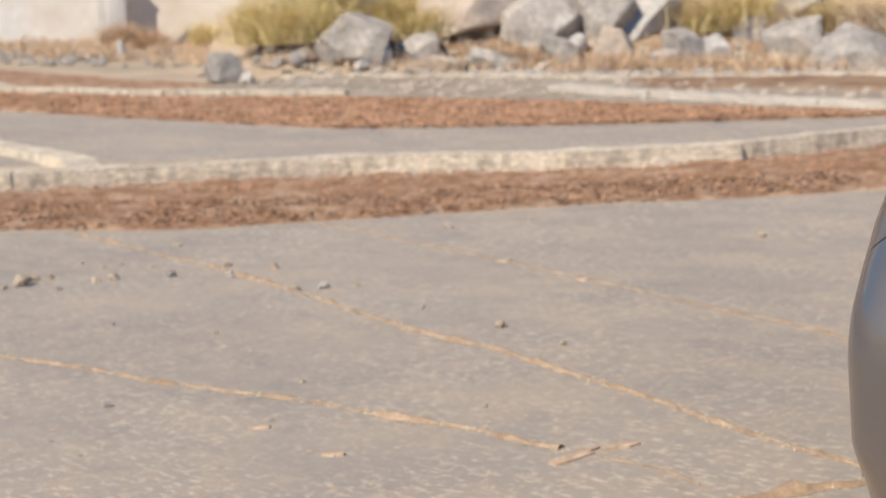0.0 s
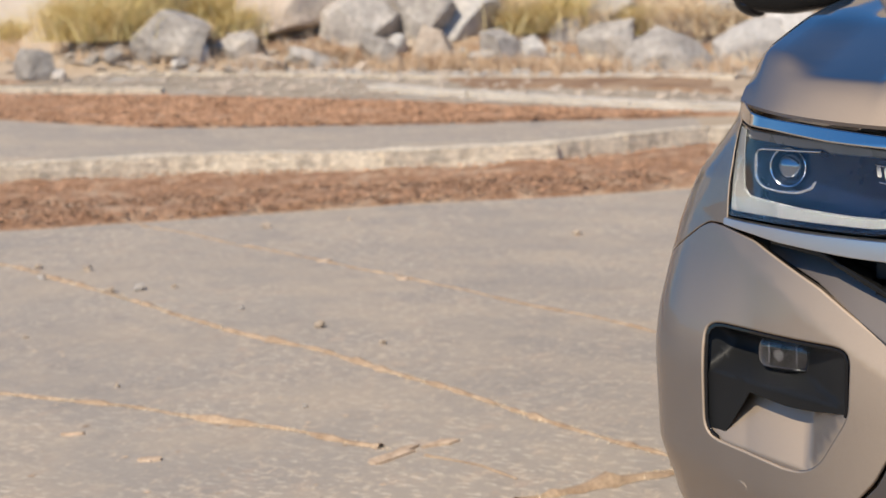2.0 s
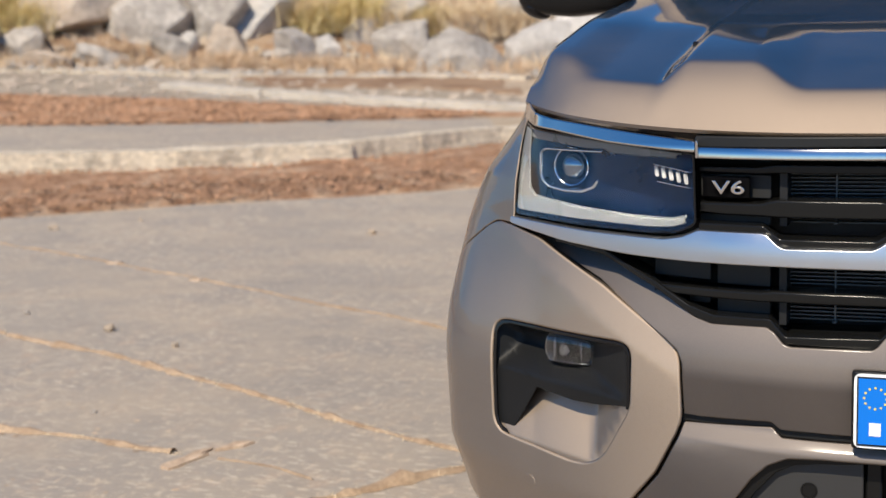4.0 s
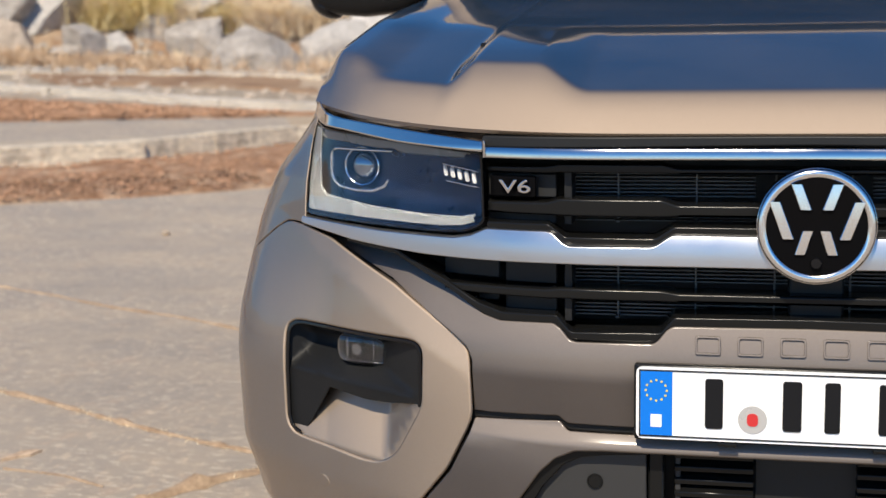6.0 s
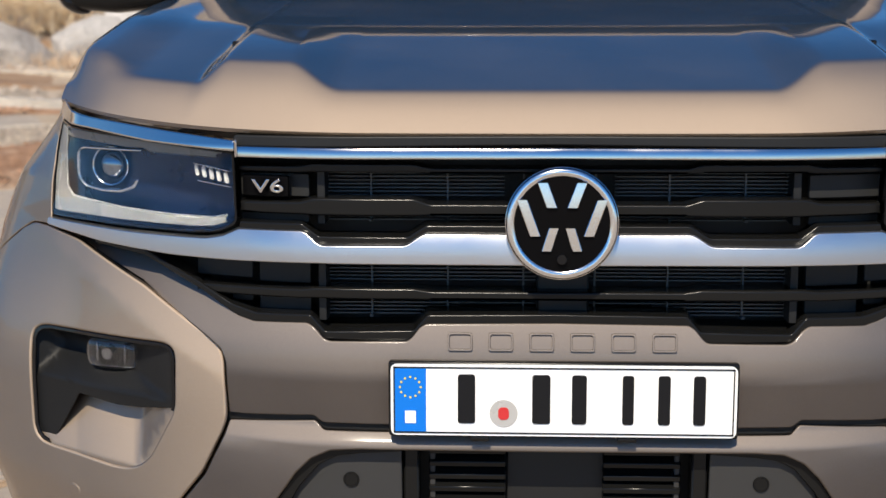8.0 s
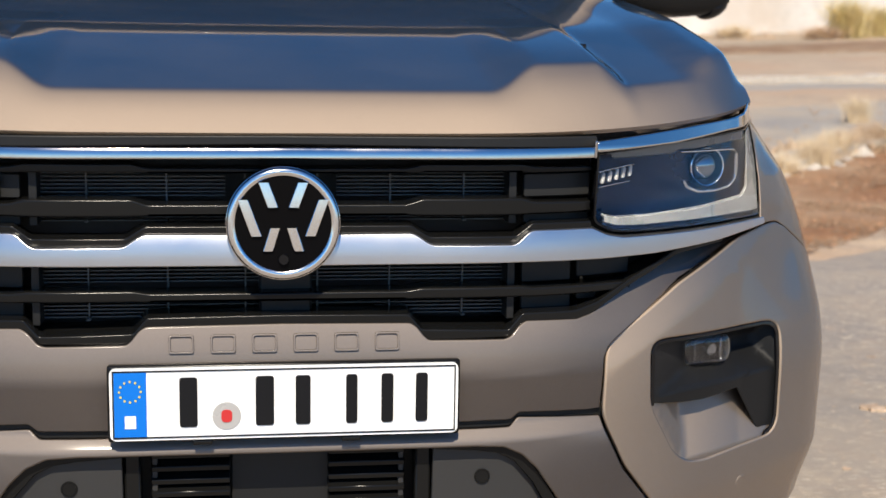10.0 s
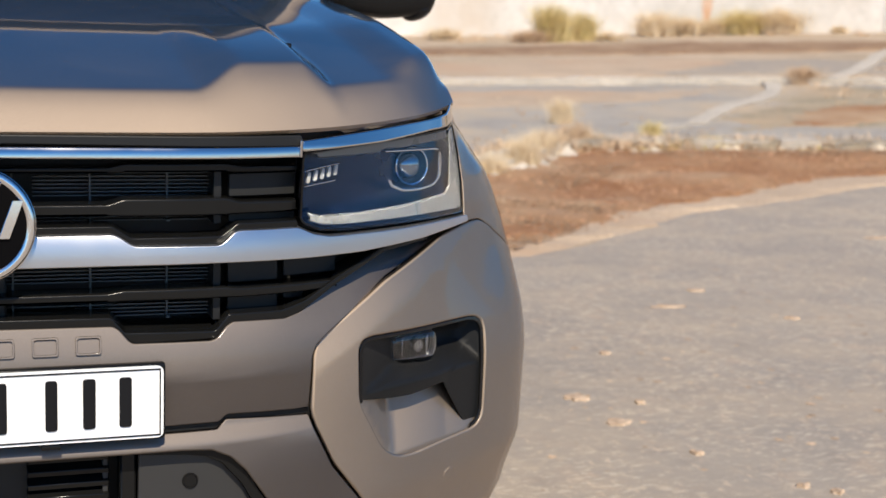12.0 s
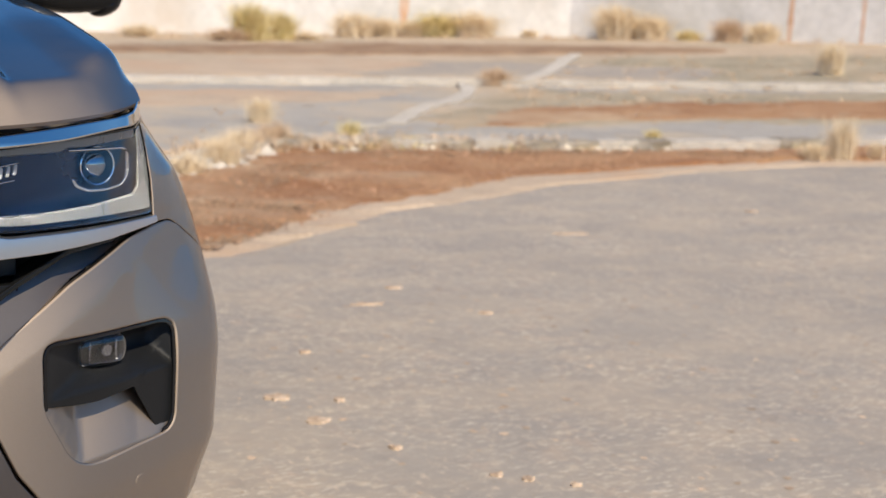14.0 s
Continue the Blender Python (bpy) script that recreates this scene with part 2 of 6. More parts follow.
def box(bm, x0, x1, y0, y1, z0, z1, bevel=0.0, seg=2, m=None):
    r = bmesh.ops.create_cube(bm, size=1.0)
    mt = Matrix.Translation(((x0 + x1) / 2, (y0 + y1) / 2, (z0 + z1) / 2)) @ Matrix.Diagonal((x1 - x0, y1 - y0, z1 - z0, 1))
    bmesh.ops.transform(bm, matrix=(m or Matrix()) @ mt, verts=r["verts"])
    if bevel:
        ed = {e for v in r["verts"] for e in v.link_edges}
        bmesh.ops.bevel(bm, geom=list(ed), offset=bevel, segments=seg, profile=0.5, affect="EDGES")
    return bm


def tube(bm, r0, r1, depth, m, seg=32, caps=True):
    r = bmesh.ops.create_cone(bm, cap_ends=caps, segments=seg, radius1=r0, radius2=r1, depth=depth, matrix=m)
    return r["verts"]


def ring(bm, major, minor, m, seg=48, sides=10, flat=1.0):
    vs = []
    for i in range(seg):
        a = 2 * math.pi * i / seg
        for j in range(sides):
            b = 2 * math.pi * j / sides
            q = major + minor * math.cos(b)
            vs.append(bm.verts.new(m @ Vector((q * math.cos(a), q * math.sin(a), flat * minor * math.sin(b)))))
    for i in range(seg):
        for j in range(sides):
            k = (i + 1) % seg
            bm.faces.new((vs[i * sides + j], vs[k * sides + j], vs[k * sides + (j + 1) % sides], vs[i * sides + (j + 1) % sides]))
    return bm


def ease(a, b, v):
    u = np.clip((np.asarray(v, float) - a) / (b - a), 0, 1)
    return u * u * (3 - 2 * u)


FRONT = Matrix.Rotation(radians(90), 4, "X")  # a thing built round z now faces -y

# ---- ground ----
EX, EY = -0.0749, -2.0376  # the tripod's place


def height(x, y):
    """The lot is level round the truck, then the land rises away from it, with an embankment on one side."""
    dx, dy = np.asarray(x, float) - EX, np.asarray(y, float) - EY
    far = np.maximum(np.hypot(dx, dy), 1e-6)
    rho, sn = np.minimum(far, 60), dx / far
    fr = ease(-0.2, 0.3, dy / far)
    d = np.maximum(rho - 8, 0)
    z = (0.03 + 0.064 * sn * sn) * fr * d * d / (d + 4)
    az = np.degrees(np.arctan2(dx, dy))
    w = ease(-45, -42, az) * (1 - ease(-4, 6, az)) * fr
    return z + w * (0.42 * np.clip(rho - 26.5, 0, 33))


def ground_sheet():
    radii = np.r_[0.0, np.linspace(0.6, 12, 26), np.linspace(12.6, 40, 50), 45, 52, 60, 80, 120, 200, 400, 900, 2000]
    n = 180
    vs, fs = [(EX, EY, 0.0)], []
    for r in radii[1:]:
        for i in range(n):
            a = 2 * math.pi * i / n
            x, y = EX + r * math.sin(a), EY + r * math.cos(a)
            vs.append((x, y, float(height(x, y)) - 0.012))
    for i in range(n):
        fs.append((0, 1 + (i + 1) % n, 1 + i))
    for k in range(len(radii) - 2):
        for i in range(n):
            a, b = 1 + k * n + i, 1 + k * n + (i + 1) % n
            fs.append((a, b, b + n, a + n))
    ob = mesh("ground", vs, fs, SOIL)
    return tagged(ob, "dry sandy ground rising to a stony bank", "ground", kind="structure")


ground_sheet()


def patch(name, outline, material, label, lift, step=0.5, parent=None, wobble=0.0, category="ground", rough=0.0):
    """A sheet over the ground inside a plan outline; its edge may wander a little."""
    pts = []
    for (x0, y0), (x1, y1) in zip(outline, outline[1:] + outline[:1]):
        k = max(1, int(math.hypot(x1 - x0, y1 - y0) / (0.25 if wobble else 2.0)))
        for i in range(k):
            x, y = x0 + (x1 - x0) * i / k, y0 + (y1 - y0) * i / k
            if wobble:
                v = Vector((x * 0.9, y * 0.9, lift * 50))
                x, y = x + wobble * noise.noise(v), y + wobble * noise.noise(v + Vector((7, 3, 1)))
                v = v * 4
                x, y = x + 0.3 * wobble * noise.noise(v), y + 0.3 * wobble * noise.noise(v + Vector((7, 3, 1)))
            pts.append((x, y))
    bm = bmesh.new()
    loop = [bm.verts.new((x, y, 0)) for x, y in pts]
    for tri in tessellate_polygon([[Vector((x, y, 0)) for x, y in pts]]):
        bm.faces.new([loop[i] for i in tri])
    bm.normal_update()
    xs, ys = [p[0] for p in pts], [p[1] for p in pts]
    for axis, lo, hi in ((0, min(xs), max(xs)), (1, min(ys), max(ys))):
        for i in range(int(lo / step) + 1, int(hi / step) + 1):
            co, no = [0, 0, 0], [0, 0, 0]
            co[axis], no[axis] = i * step, 1
            bmesh.ops.bisect_plane(bm, geom=bm.verts[:] + bm.edges[:] + bm.faces[:], plane_co=co, plane_no=no)
    for v in bm.verts:
        v.co.z = float(height(v.co.x, v.co.y)) + lift
        if v.is_boundary and wobble:
            v.co.z = float(height(v.co.x, v.co.y)) - 0.012
        elif rough:
            v.co.z += rough * (0.5 + noise.noise(v.co * 2.3)) + rough * 0.6 * noise.noise(v.co * 7)
    bm.normal_update()
    for f in bm.faces:
        if f.normal.z < 0:
            f.normal_flip()
    ob = part(name, bm, material, parent, smooth=60)
    return tagged(ob, label, category, kind="structure") if parent is None else ob


LOT = [(-30, -14), (-14, 0.2), (-8.94, 4.25), (-7.48, 5.15), (-5.91, 6.55), (-4.67, 7.45), (-3.75, 8.2), (-1.5, 9.4), (0.6, 7.6), (2.2, 5.5),
       (3.1, 5.16), (3.68, 5.56), (5.15, 6.7), (7.33, 7.53), (9.62, 7.82), (11.24, 7.35), (16, 5.5), (34, -14)]
patch("road", LOT, ASPHALT, "worn grey asphalt lot with tan dust streaks and cracks", 0.0, wobble=0.10, category="road")
BED1 = [(-14, 0.25), (-8.94, 4.3), (-7.48, 5.2), (-5.91, 6.6), (-4.67, 7.5), (-3.75, 8.25), (-1.5, 9.5), (-1.8, 12.2), (-4.57, 10.95), (-5.56, 9.5), (-6.67, 8.6), (-8.54, 7.6),
        (-10.7, 5.5), (-16, 1.2)]
patch("cinder_bed", BED1, CINDER, "bed of red-brown volcanic cinder beside the asphalt", 0.008, step=0.3, wobble=0.14, rough=0.03)
BED2 = [(2.2, 6.0), (3.1, 5.3), (3.7, 5.75), (5.1, 6.95), (7.3, 7.9), (9.6, 8.15), (11.3, 7.75), (16, 6.0), (17, 7.2), (12.45, 8.35), (8.79, 9.4), (7.11, 10.0), (5.86, 10.0), (4.53, 9.0), (2.2, 8.0)]
patch("cinder_bed", BED2, RED_SOIL, "bed of red-brown cinder and soil inside a broken kerb", 0.008, step=0.3, wobble=0.2, rough=0.03)
patch("sand_edge", [(2.3, 5.5), (3.1, 5.1), (3.7, 5.5), (5.15, 6.62), (7.3, 7.45), (9.6, 7.75), (11.3, 7.3), (16, 5.45), (16, 5.9), (11.2, 7.75), (9.5, 8.1), (7.2, 7.95), (5.6, 7.4), (4.3, 6.5), (3.3, 5.6)],
      SAND, "strip of pale windblown sand along the asphalt", 0.014, wobble=0.16)
patch("road", [(-13.6, 5.6), (-19.2, 9.8), (-17.2, 10.4), (-11.25, 10.9), (-8.2, 12.5), (-5.54, 13.9), (-5.0, 12.6), (-6.9, 10.6), (-9.5, 8.9)], ASPHALT, "second strip of pale grey asphalt behind the kerb", 0.004, category="road", wobble=0.05)
patch("cinder_bed", [(-17.3, 10.4), (-14.2, 10.6), (-11.25, 10.9), (-8.2, 12.5), (-5.54, 13.9), (-4.0, 14.2), (-5.7, 14.3), (-8, 14.6), (-10.5, 14.9), (-14.2, 14.3), (-16.8, 13.0), (-19.6, 12.1)], CINDER,
      "bed of red volcanic cinder between kerbs", 0.01, step=0.4, wobble=0.12, rough=0.03)
patch("cinder_bed", [(-30, 16), (-20.2, 12.7), (-18.2, 13.9), (-17.7, 15.3), (-20, 15.2), (-24, 15.4), (-30, 18)], CINDER, "far bed of dark red cinder", 0.01, step=0.4, wobble=0.15, rough=0.02)
patch("pavement", [(-17.4, 13.3), (-14.3, 14.6), (-10.5, 15.1), (-5.7, 14.5), (-4, 15), (-5.5, 16.5), (-9, 18.5), (-13.6, 19.5), (-18, 17.3)], APRON, "dusty cracked concrete apron below the bank", 0.006, wobble=0.2, category="pavement")
patch("soil_patch", [(-12.21, 18.86), (-11.49, 21.89), (-7.77, 21.76), (-6.27, 17.36), (-8.13, 17.58), (-9.92, 17.34)], EARTH_AND_SHADE, "brown stony soil below the bank", 0.012, step=0.4, wobble=0.3, rough=0.03)
# darkens the pale bank: shade among the boulders put in as brown colour
patch("soil_patch", [(-17.5, 19.6), (-14, 20.6), (-9, 21.8), (-4.5, 22), (-3.5, 28), (-9, 30), (-15, 27), (-18.5, 22.5)], EARTH_AND_SHADE, "brown sheet painted for the shade between the boulders of the bank", 0.012, step=0.6, wobble=0.3, rough=0.08)
patch("pavement", [(4.7, 9.6), (5.9, 10.3), (7.1, 10.3), (8.8, 9.7), (12.5, 8.7), (17, 7.6), (24, 9), (18.5, 13.4), (12.5, 17.4), (7.7, 18.8), (3, 18.5), (2.6, 9.4)], CONCRETE,
      "cracked pale concrete slabs with dust", 0.006, wobble=0.08, category="pavement")
patch("soil_patch", [(8.2, 11.6), (11.2, 11.4), (14, 10.2), (17, 8.9), (25, 8.0), (25, 11.2), (21, 13.2), (18.2, 13.0), (15.2, 15.0), (12.6, 16.6), (11.2, 15.0), (9.4, 13.2)], OLIVE_SOIL, "tan weedy soil spread over the slabs", 0.009, wobble=0.3)
patch("soil_patch", [(16.5, 16.4), (21, 13.9), (28, 11), (30, 16), (26, 20), (20, 23), (18.5, 21), (19.5, 18.8)], OLIVE_SOIL, "dry weedy soil behind the far kerb", 0.009, wobble=0.4)
patch("soil_patch", [(9.0, 11.7), (11.2, 11.9), (14, 10.8), (17, 9.3), (24, 8.6), (24, 10.6), (17.5, 11.9), (14, 13.4), (11, 13.6)], RED_SOIL, "reddish soil washed over the slabs", 0.012, step=0.4, wobble=0.3, rough=0.02)
patch("soil_patch", [(4.6, 15.0), (7, 14.8), (9.6, 15.2), (11.3, 16.2), (9, 17.4), (6, 17.6), (4, 17)], SAND, "pale sand drifted over the slabs", 0.012, wobble=0.3)
patch("soil_patch", [(5, 20.6), (8.3, 20.4), (12, 19.7), (15.1, 22.1), (15.4, 24.2), (9.8, 24.4), (5, 24)], SAND, "tan sand behind the far kerb", 0.012, wobble=0.4)
patch("soil_patch", [(9.5, 27.3), (12.3, 26.5), (16.1, 25.5), (20.5, 24.2), (24, 23.0), (25, 23.8), (22.8, 27.1), (18.6, 29.9), (14.1, 30.0), (10.5, 29.6)], EARTH_AND_SHADE, "strip of red-brown earth before the wall", 0.012, step=0.5, wobble=0.3, rough=0.03)
patch("road", [(11.5, 20.2), (15.5, 18.8), (18.6, 14.6), (21, 14.5), (19.5, 18.8), (17, 22.5), (12.5, 23.5)], ASPHALT, "far stretch of grey asphalt", 0.006, wobble=0.2, category="road")

# ---- kerbs ----
rng = random.Random(4)


def stone_mesh(name, sx, sy, sz, seed, jag, cuts=2, material=KERB):
    bm = bmesh.new()
    bmesh.ops.create_cube(bm, size=1.0)
    bmesh.ops.subdivide_edges(bm, edges=bm.edges[:], cuts=cuts, use_grid_fill=True)
    for v in bm.verts:
        v.co = Vector((v.co.x * sx, v.co.y * sy, v.co.z * sz))
        q = Vector((v.co.x, v.co.y * 0.28, v.co.z * 0.25))
        d = Vector((noise.noise(q * 6 + Vector((seed, 0, 0))), noise.noise(q * 6 + Vector((0, seed, 9))), noise.noise(q * 6 + Vector((4, 0, seed)))))
        d += 0.6 * Vector((noise.noise(q * 17 + Vector((seed, 2, 0))), noise.noise(q * 17 + Vector((5, seed, 9))), noise.noise(q * 17 + Vector((4, 8, seed)))))
        v.co += Vector((d.x * jag * 0.5, d.y * jag * 2, d.z * jag * (2.2 if v.co.z > 0 else 1.0)))
    me = bpy.data.meshes.new(name)
    bm.to_mesh(me)
    bm.free()
    me.materials.append(material)
    me.shade_smooth()
    me.set_sharp_from_angle(angle=radians(50))
    return me


KERB_MESHES = [stone_mesh("kerb_stone", 1.05, 1.0, 1.0, k * 3.1, 0.028, 11) for k in range(6)]
PALE_MESHES = [stone_mesh("kerb_stone", 1.05, 1.0, 1.0, k * 3.1, 0.03, 7, KERB_PALE) for k in range(6)]


WORN_MESHES = [stone_mesh("kerb_stone", 1.05, 1.0, 1.0, k * 4.7, 0.06, 7, APRON_STONE) for k in range(6)]


def kerb(path, label, high, wide, length=1.0, drop=0.0, sink=0.05, pale=False, worn=False):
    """A run of kerb stones along a plan path, each one a little out of line."""
    run = thing("kerb", label, "kerb", kind="structure")
    for (x0, y0), (x1, y1) in zip(path, path[1:]):
        d = math.hypot(x1 - x0, y1 - y0)
        k = max(1, round(d / length))
        for i in range(k):
            u = (i + 0.5) / k
            x, y = x0 + (x1 - x0) * u, y0 + (y1 - y0) * u
            if rng.random() < drop:
                continue
            ob = new("kerb_stone", (WORN_MESHES if worn and rng.random() < 0.65 else PALE_MESHES if pale or worn else KERB_MESHES)[rng.randrange(6)])
            ob.parent = run
            ob.location = (x, y, float(height(x, y)) + high / 2 - sink + rng.uniform(-0.06, 0.05) * high)
            za, zb = float(height(x0, y0)), float(height(x1, y1))
            ob.rotation_euler = (rng.uniform(-0.03, 0.03), -math.atan2(zb - za, d) + rng.uniform(-0.01, 0.01), math.atan2(y1 - y0, x1 - x0) + rng.uniform(-0.02, 0.02))
            ob.scale = (d / k * 1.07, wide * rng.uniform(0.9, 1.1), high + sink)
    return run


kerb([(-16, 1.4), (-10.7, 5.65), (-8.54, 7.75), (-6.67, 8.75), (-5.56, 9.65), (-4.57, 11.1), (-1.9, 12.9), (1.2, 11.5), (3.2, 9.2)], "weathered pale concrete kerb with a chipped edge", 0.20, 0.28)
kerb([(3.2, 9.2), (4.53, 9.2), (5.5, 10.2), (6.4, 10.6), (7.2, 10.3), (8.79, 9.65), (12.45, 8.5), (17, 7.3)], "low broken kerb of rough stone along the cinder bed", 0.12, 0.34, 0.42, 0.04, worn=True)
kerb([(-14.6, 7.6), (-13.26, 7.43), (-12.43, 7.25), (-11.39, 7.0), (-10.4, 6.3)], "old kerb that joins the long one", 0.12, 0.30)
kerb([(-24, 13.6), (-19.6, 12.25), (-16.8, 13.15), (-14.24, 14.5)], "worn kerb at the edge of the cinder", 0.14, 0.3)
kerb([(-11.6, 16.6), (-8.6, 15.6), (-5.8, 14.7), (-3.5, 14.2)], "pale straight kerb edge", 0.12, 0.35, pale=True)
kerb([(4, 19.2), (7.74, 18.95), (12.53, 17.6), (15.5, 15.7), (18.47, 13.6), (24, 9.5)], "long pale kerb across the slabs", 0.13, 0.45, pale=True)
kerb([(7.6, 11.8), (8.34, 12.2), (9.0, 13.0), (9.6, 13.7), (10.1, 14.2), (10.7, 14.66), (11.3, 15.3), (11.85, 16.0), (12.3, 16.7), (12.6, 17.3)], "curved line of pale mortar where slabs meet", 0.05, 0.24, 0.4, 0.04, 0.02, pale=True)
kerb([(14.2, 17.7), (15.6, 19.1), (16.9, 20.5), (18.4, 22.2), (20.0, 23.9)], "pale line of mortar running on between slabs", 0.05, 0.30, 0.6, 0.05, 0.02, pale=True)
kerb([(-18, 17.3), (-15, 18.8), (-12, 19.3), (-8.4, 20.2), (-5, 20.5)], "rough ledge at the foot of the bank", 0.07, 0.5, 0.7, 0.1)

# ---- cracks in the asphalt ----


def crack(path, label, wide):
    """A ragged ridge of dry grass and dust that fills a crack."""
    vs, fs = [], []
    pts = []
    for (x0, y0), (x1, y1) in zip(path, path[1:]):
        k = max(2, int(math.hypot(x1 - x0, y1 - y0) / 0.035))
        pts += [(x0 + (x1 - x0) * i / k, y0 + (y1 - y0) * i / k, math.atan2(y1 - y0, x1 - x0)) for i in range(k)]
    for i, (x, y, a) in enumerate(pts):
        v = Vector((x, y, 0))
        x, y = x + 0.03 * noise.noise(v * 2.2), y + 0.03 * noise.noise(v * 2.2 + Vector((5, 5, 5)))
        w = wide * max(0.15, 0.52 + 0.9 * noise.noise(v * 3.1) + 0.9 * noise.noise(v * 13) + 0.5 * noise.noise(v * 37))
        h = 0.004 + 0.35 * w * max(0.0, 0.6 + noise.noise(v * 9))
        nx, ny = -math.sin(a), math.cos(a)
        for o, z in ((-1, 0), (-0.4, h), (0.35, h * 0.8), (1, 0)):
            vs.append((x + nx * o * w / 2, y + ny * o * w / 2, float(height(x, y)) + 0.001 + z))
        if i:
            b = 4 * i
            fs += [(b - 4 + j, b - 3 + j, b + 1 + j, b + j) for j in range(3)]
    ob = mesh("crack_fill", vs, fs, STRAW, smooth=70)
    return tagged(ob, label, "crack", "cracks in the asphalt")


CRACK_LONG = [(-8.3, 4.45), (-7.74, 4.3), (-6.91, 4.06), (-6.18, 3.84), (-5.25, 3.44), (-4.52, 3.09), (-3.88, 2.8), (-3.45, 2.66), (-3.05, 2.49), (-2.57, 2.26), (-2.0, 1.97), (-1.49, 1.75), (-0.6, 1.35), (1.0, 0.6)]
CRACK_NEAR = [(-8.5, 1.75), (-5.4, 1.65), (-4.42, 1.62), (-3.52, 1.64), (-2.73, 1.59), (-2.34, 1.52)]
CRACK_WIDE = [(-1.76, 1.22), (-1.60, 1.48), (-1.46, 1.63), (-1.0, 2.2)]
crack(CRACK_LONG, "crack in the asphalt filled with dry straw-coloured grass", 0.050)
crack(CRACK_NEAR, "long crack filled with tan dust", 0.052)
crack([(-6.92, 5.52), (-6.26, 5.31), (-5.22, 4.88), (-4.63, 4.63), (-4.08, 4.36), (-3.38, 4.01), (-2.45, 3.55), (-1.6, 3.1)], "faint crack with a few dry blades", 0.030)
crack(CRACK_WIDE, "wide crack with a ridge of dry grass", 0.07)
crack([(-2.2, 1.5), (-1.99, 1.46), (-1.8, 1.38)], "short hairline crack with pale dust", 0.014)

# ---- wall ----


def wall(name, path, high, thick, label):
    run = []
    for x, y in path:
        run.append((x, y))
    vs, fs = [], []
    for i, (x, y) in enumerate(run):
        a = run[max(i - 1, 0)]
        b = run[min(i + 1, len(run) - 1)]
        t = Vector((b[0] - a[0], b[1] - a[1])).normalized()
        for o in (0, thick):
            for z in (-0.3, high):
                vs.append((x - t.y * o, y + t.x * o, float(height(x, y)) + z))
    for i in range(len(run) - 1):
        a, b = 4 * i, 4 * i + 4
        fs += [(a, b, b + 1, a + 1), (a + 2, a + 3, b + 3, b + 2), (a + 1, b + 1, b + 3, a + 3)]
    e = 4 * (len(run) - 1)
    fs += [(0, 1, 3, 2), (e, e + 2, e + 3, e + 1)]
    return tagged(mesh(name, vs, fs, WHITEWASH, smooth=20), label, "wall", kind="structure")


WALL_E = [(2, 40), (8, 38.8), (12.9, 37.6), (16.5, 36.4), (21.2, 35.0), (25.7, 31.7), (28.2, 27.1), (30.0, 23.0), (33, 14), (34, 5)]
wall("wall_east", WALL_E, 2.4, 0.3, "long whitewashed wall, stained and flaking")
wall("wall_west", [(-36, 20.5), (-33.0, 22.4), (-31.2, 23.9), (-29.6, 25.0), (-27.6, 26.2), (-25.2, 27.6)], 2.4, 0.3, "old whitewashed wall behind the bank")


def gate_post(x, y, w, h, label):
    bm = bmesh.new()
    box(bm, -w / 2, w / 2, -w / 2, w / 2, -0.2, h, 0.03)
    ob = part("gate_post", bm, WHITEWASH)
    cap = bmesh.new()
    box(cap, -w / 2 - 0.04, w / 2 + 0.04, -w / 2 - 0.04, w / 2 + 0.04, h - 0.002, h + 0.1, 0.02)
    part("cap", cap, WHITEWASH, ob)
    ob.location, ob.rotation_euler = (x, y, float(height(x, y))), (0, 0, 0.9)
    return tagged(ob, label, "post")


gate_post(-29.2, 23.0, 0.5, 2.4, "square whitewashed gate post with stains")
gate_post(-30.3, 23.6, 0.6, 2.2, "grey shaded plaster post beside the gate")


def stain(x0, y0, x1, y1, u, w, h, label):
    x, y = x0 + (x1 - x0) * u, y0 + (y1 - y0) * u
    t = Vector((x1 - x0, y1 - y0)).normalized()
    vs = []
    for i in range(13):
        z = h * i / 12
        ww = w * (0.5 + 0.5 * noise.noise(Vector((x, z * 3, 1))) + 0.4)
        for s in (-1, 1):
            vs.append((x + t.x * ww * s / 2 + t.y * 0.006, y + t.y * ww * s / 2 - t.x * 0.006, float(height(x, y)) + z))
    ob = mesh("rust_streak", vs, [(2 * i, 2 * i + 1, 2 * i + 3, 2 * i + 2) for i in range(12)], RUST, smooth=0)
    return tagged(ob, label, "stain")


stain(28.2, 27.1, 30.0, 23.0, 0.33, 0.16, 2.2, "orange rust streak running down the wall")
stain(28.2, 27.1, 30.0, 23.0, 0.78, 0.10, 2.2, "faint ochre streak on the wall")
stain(21.2, 35.0, 25.7, 31.7, 0.1, 0.35, 2.2, "brown stain on the wall above the bushes")

# ---- rocks ----


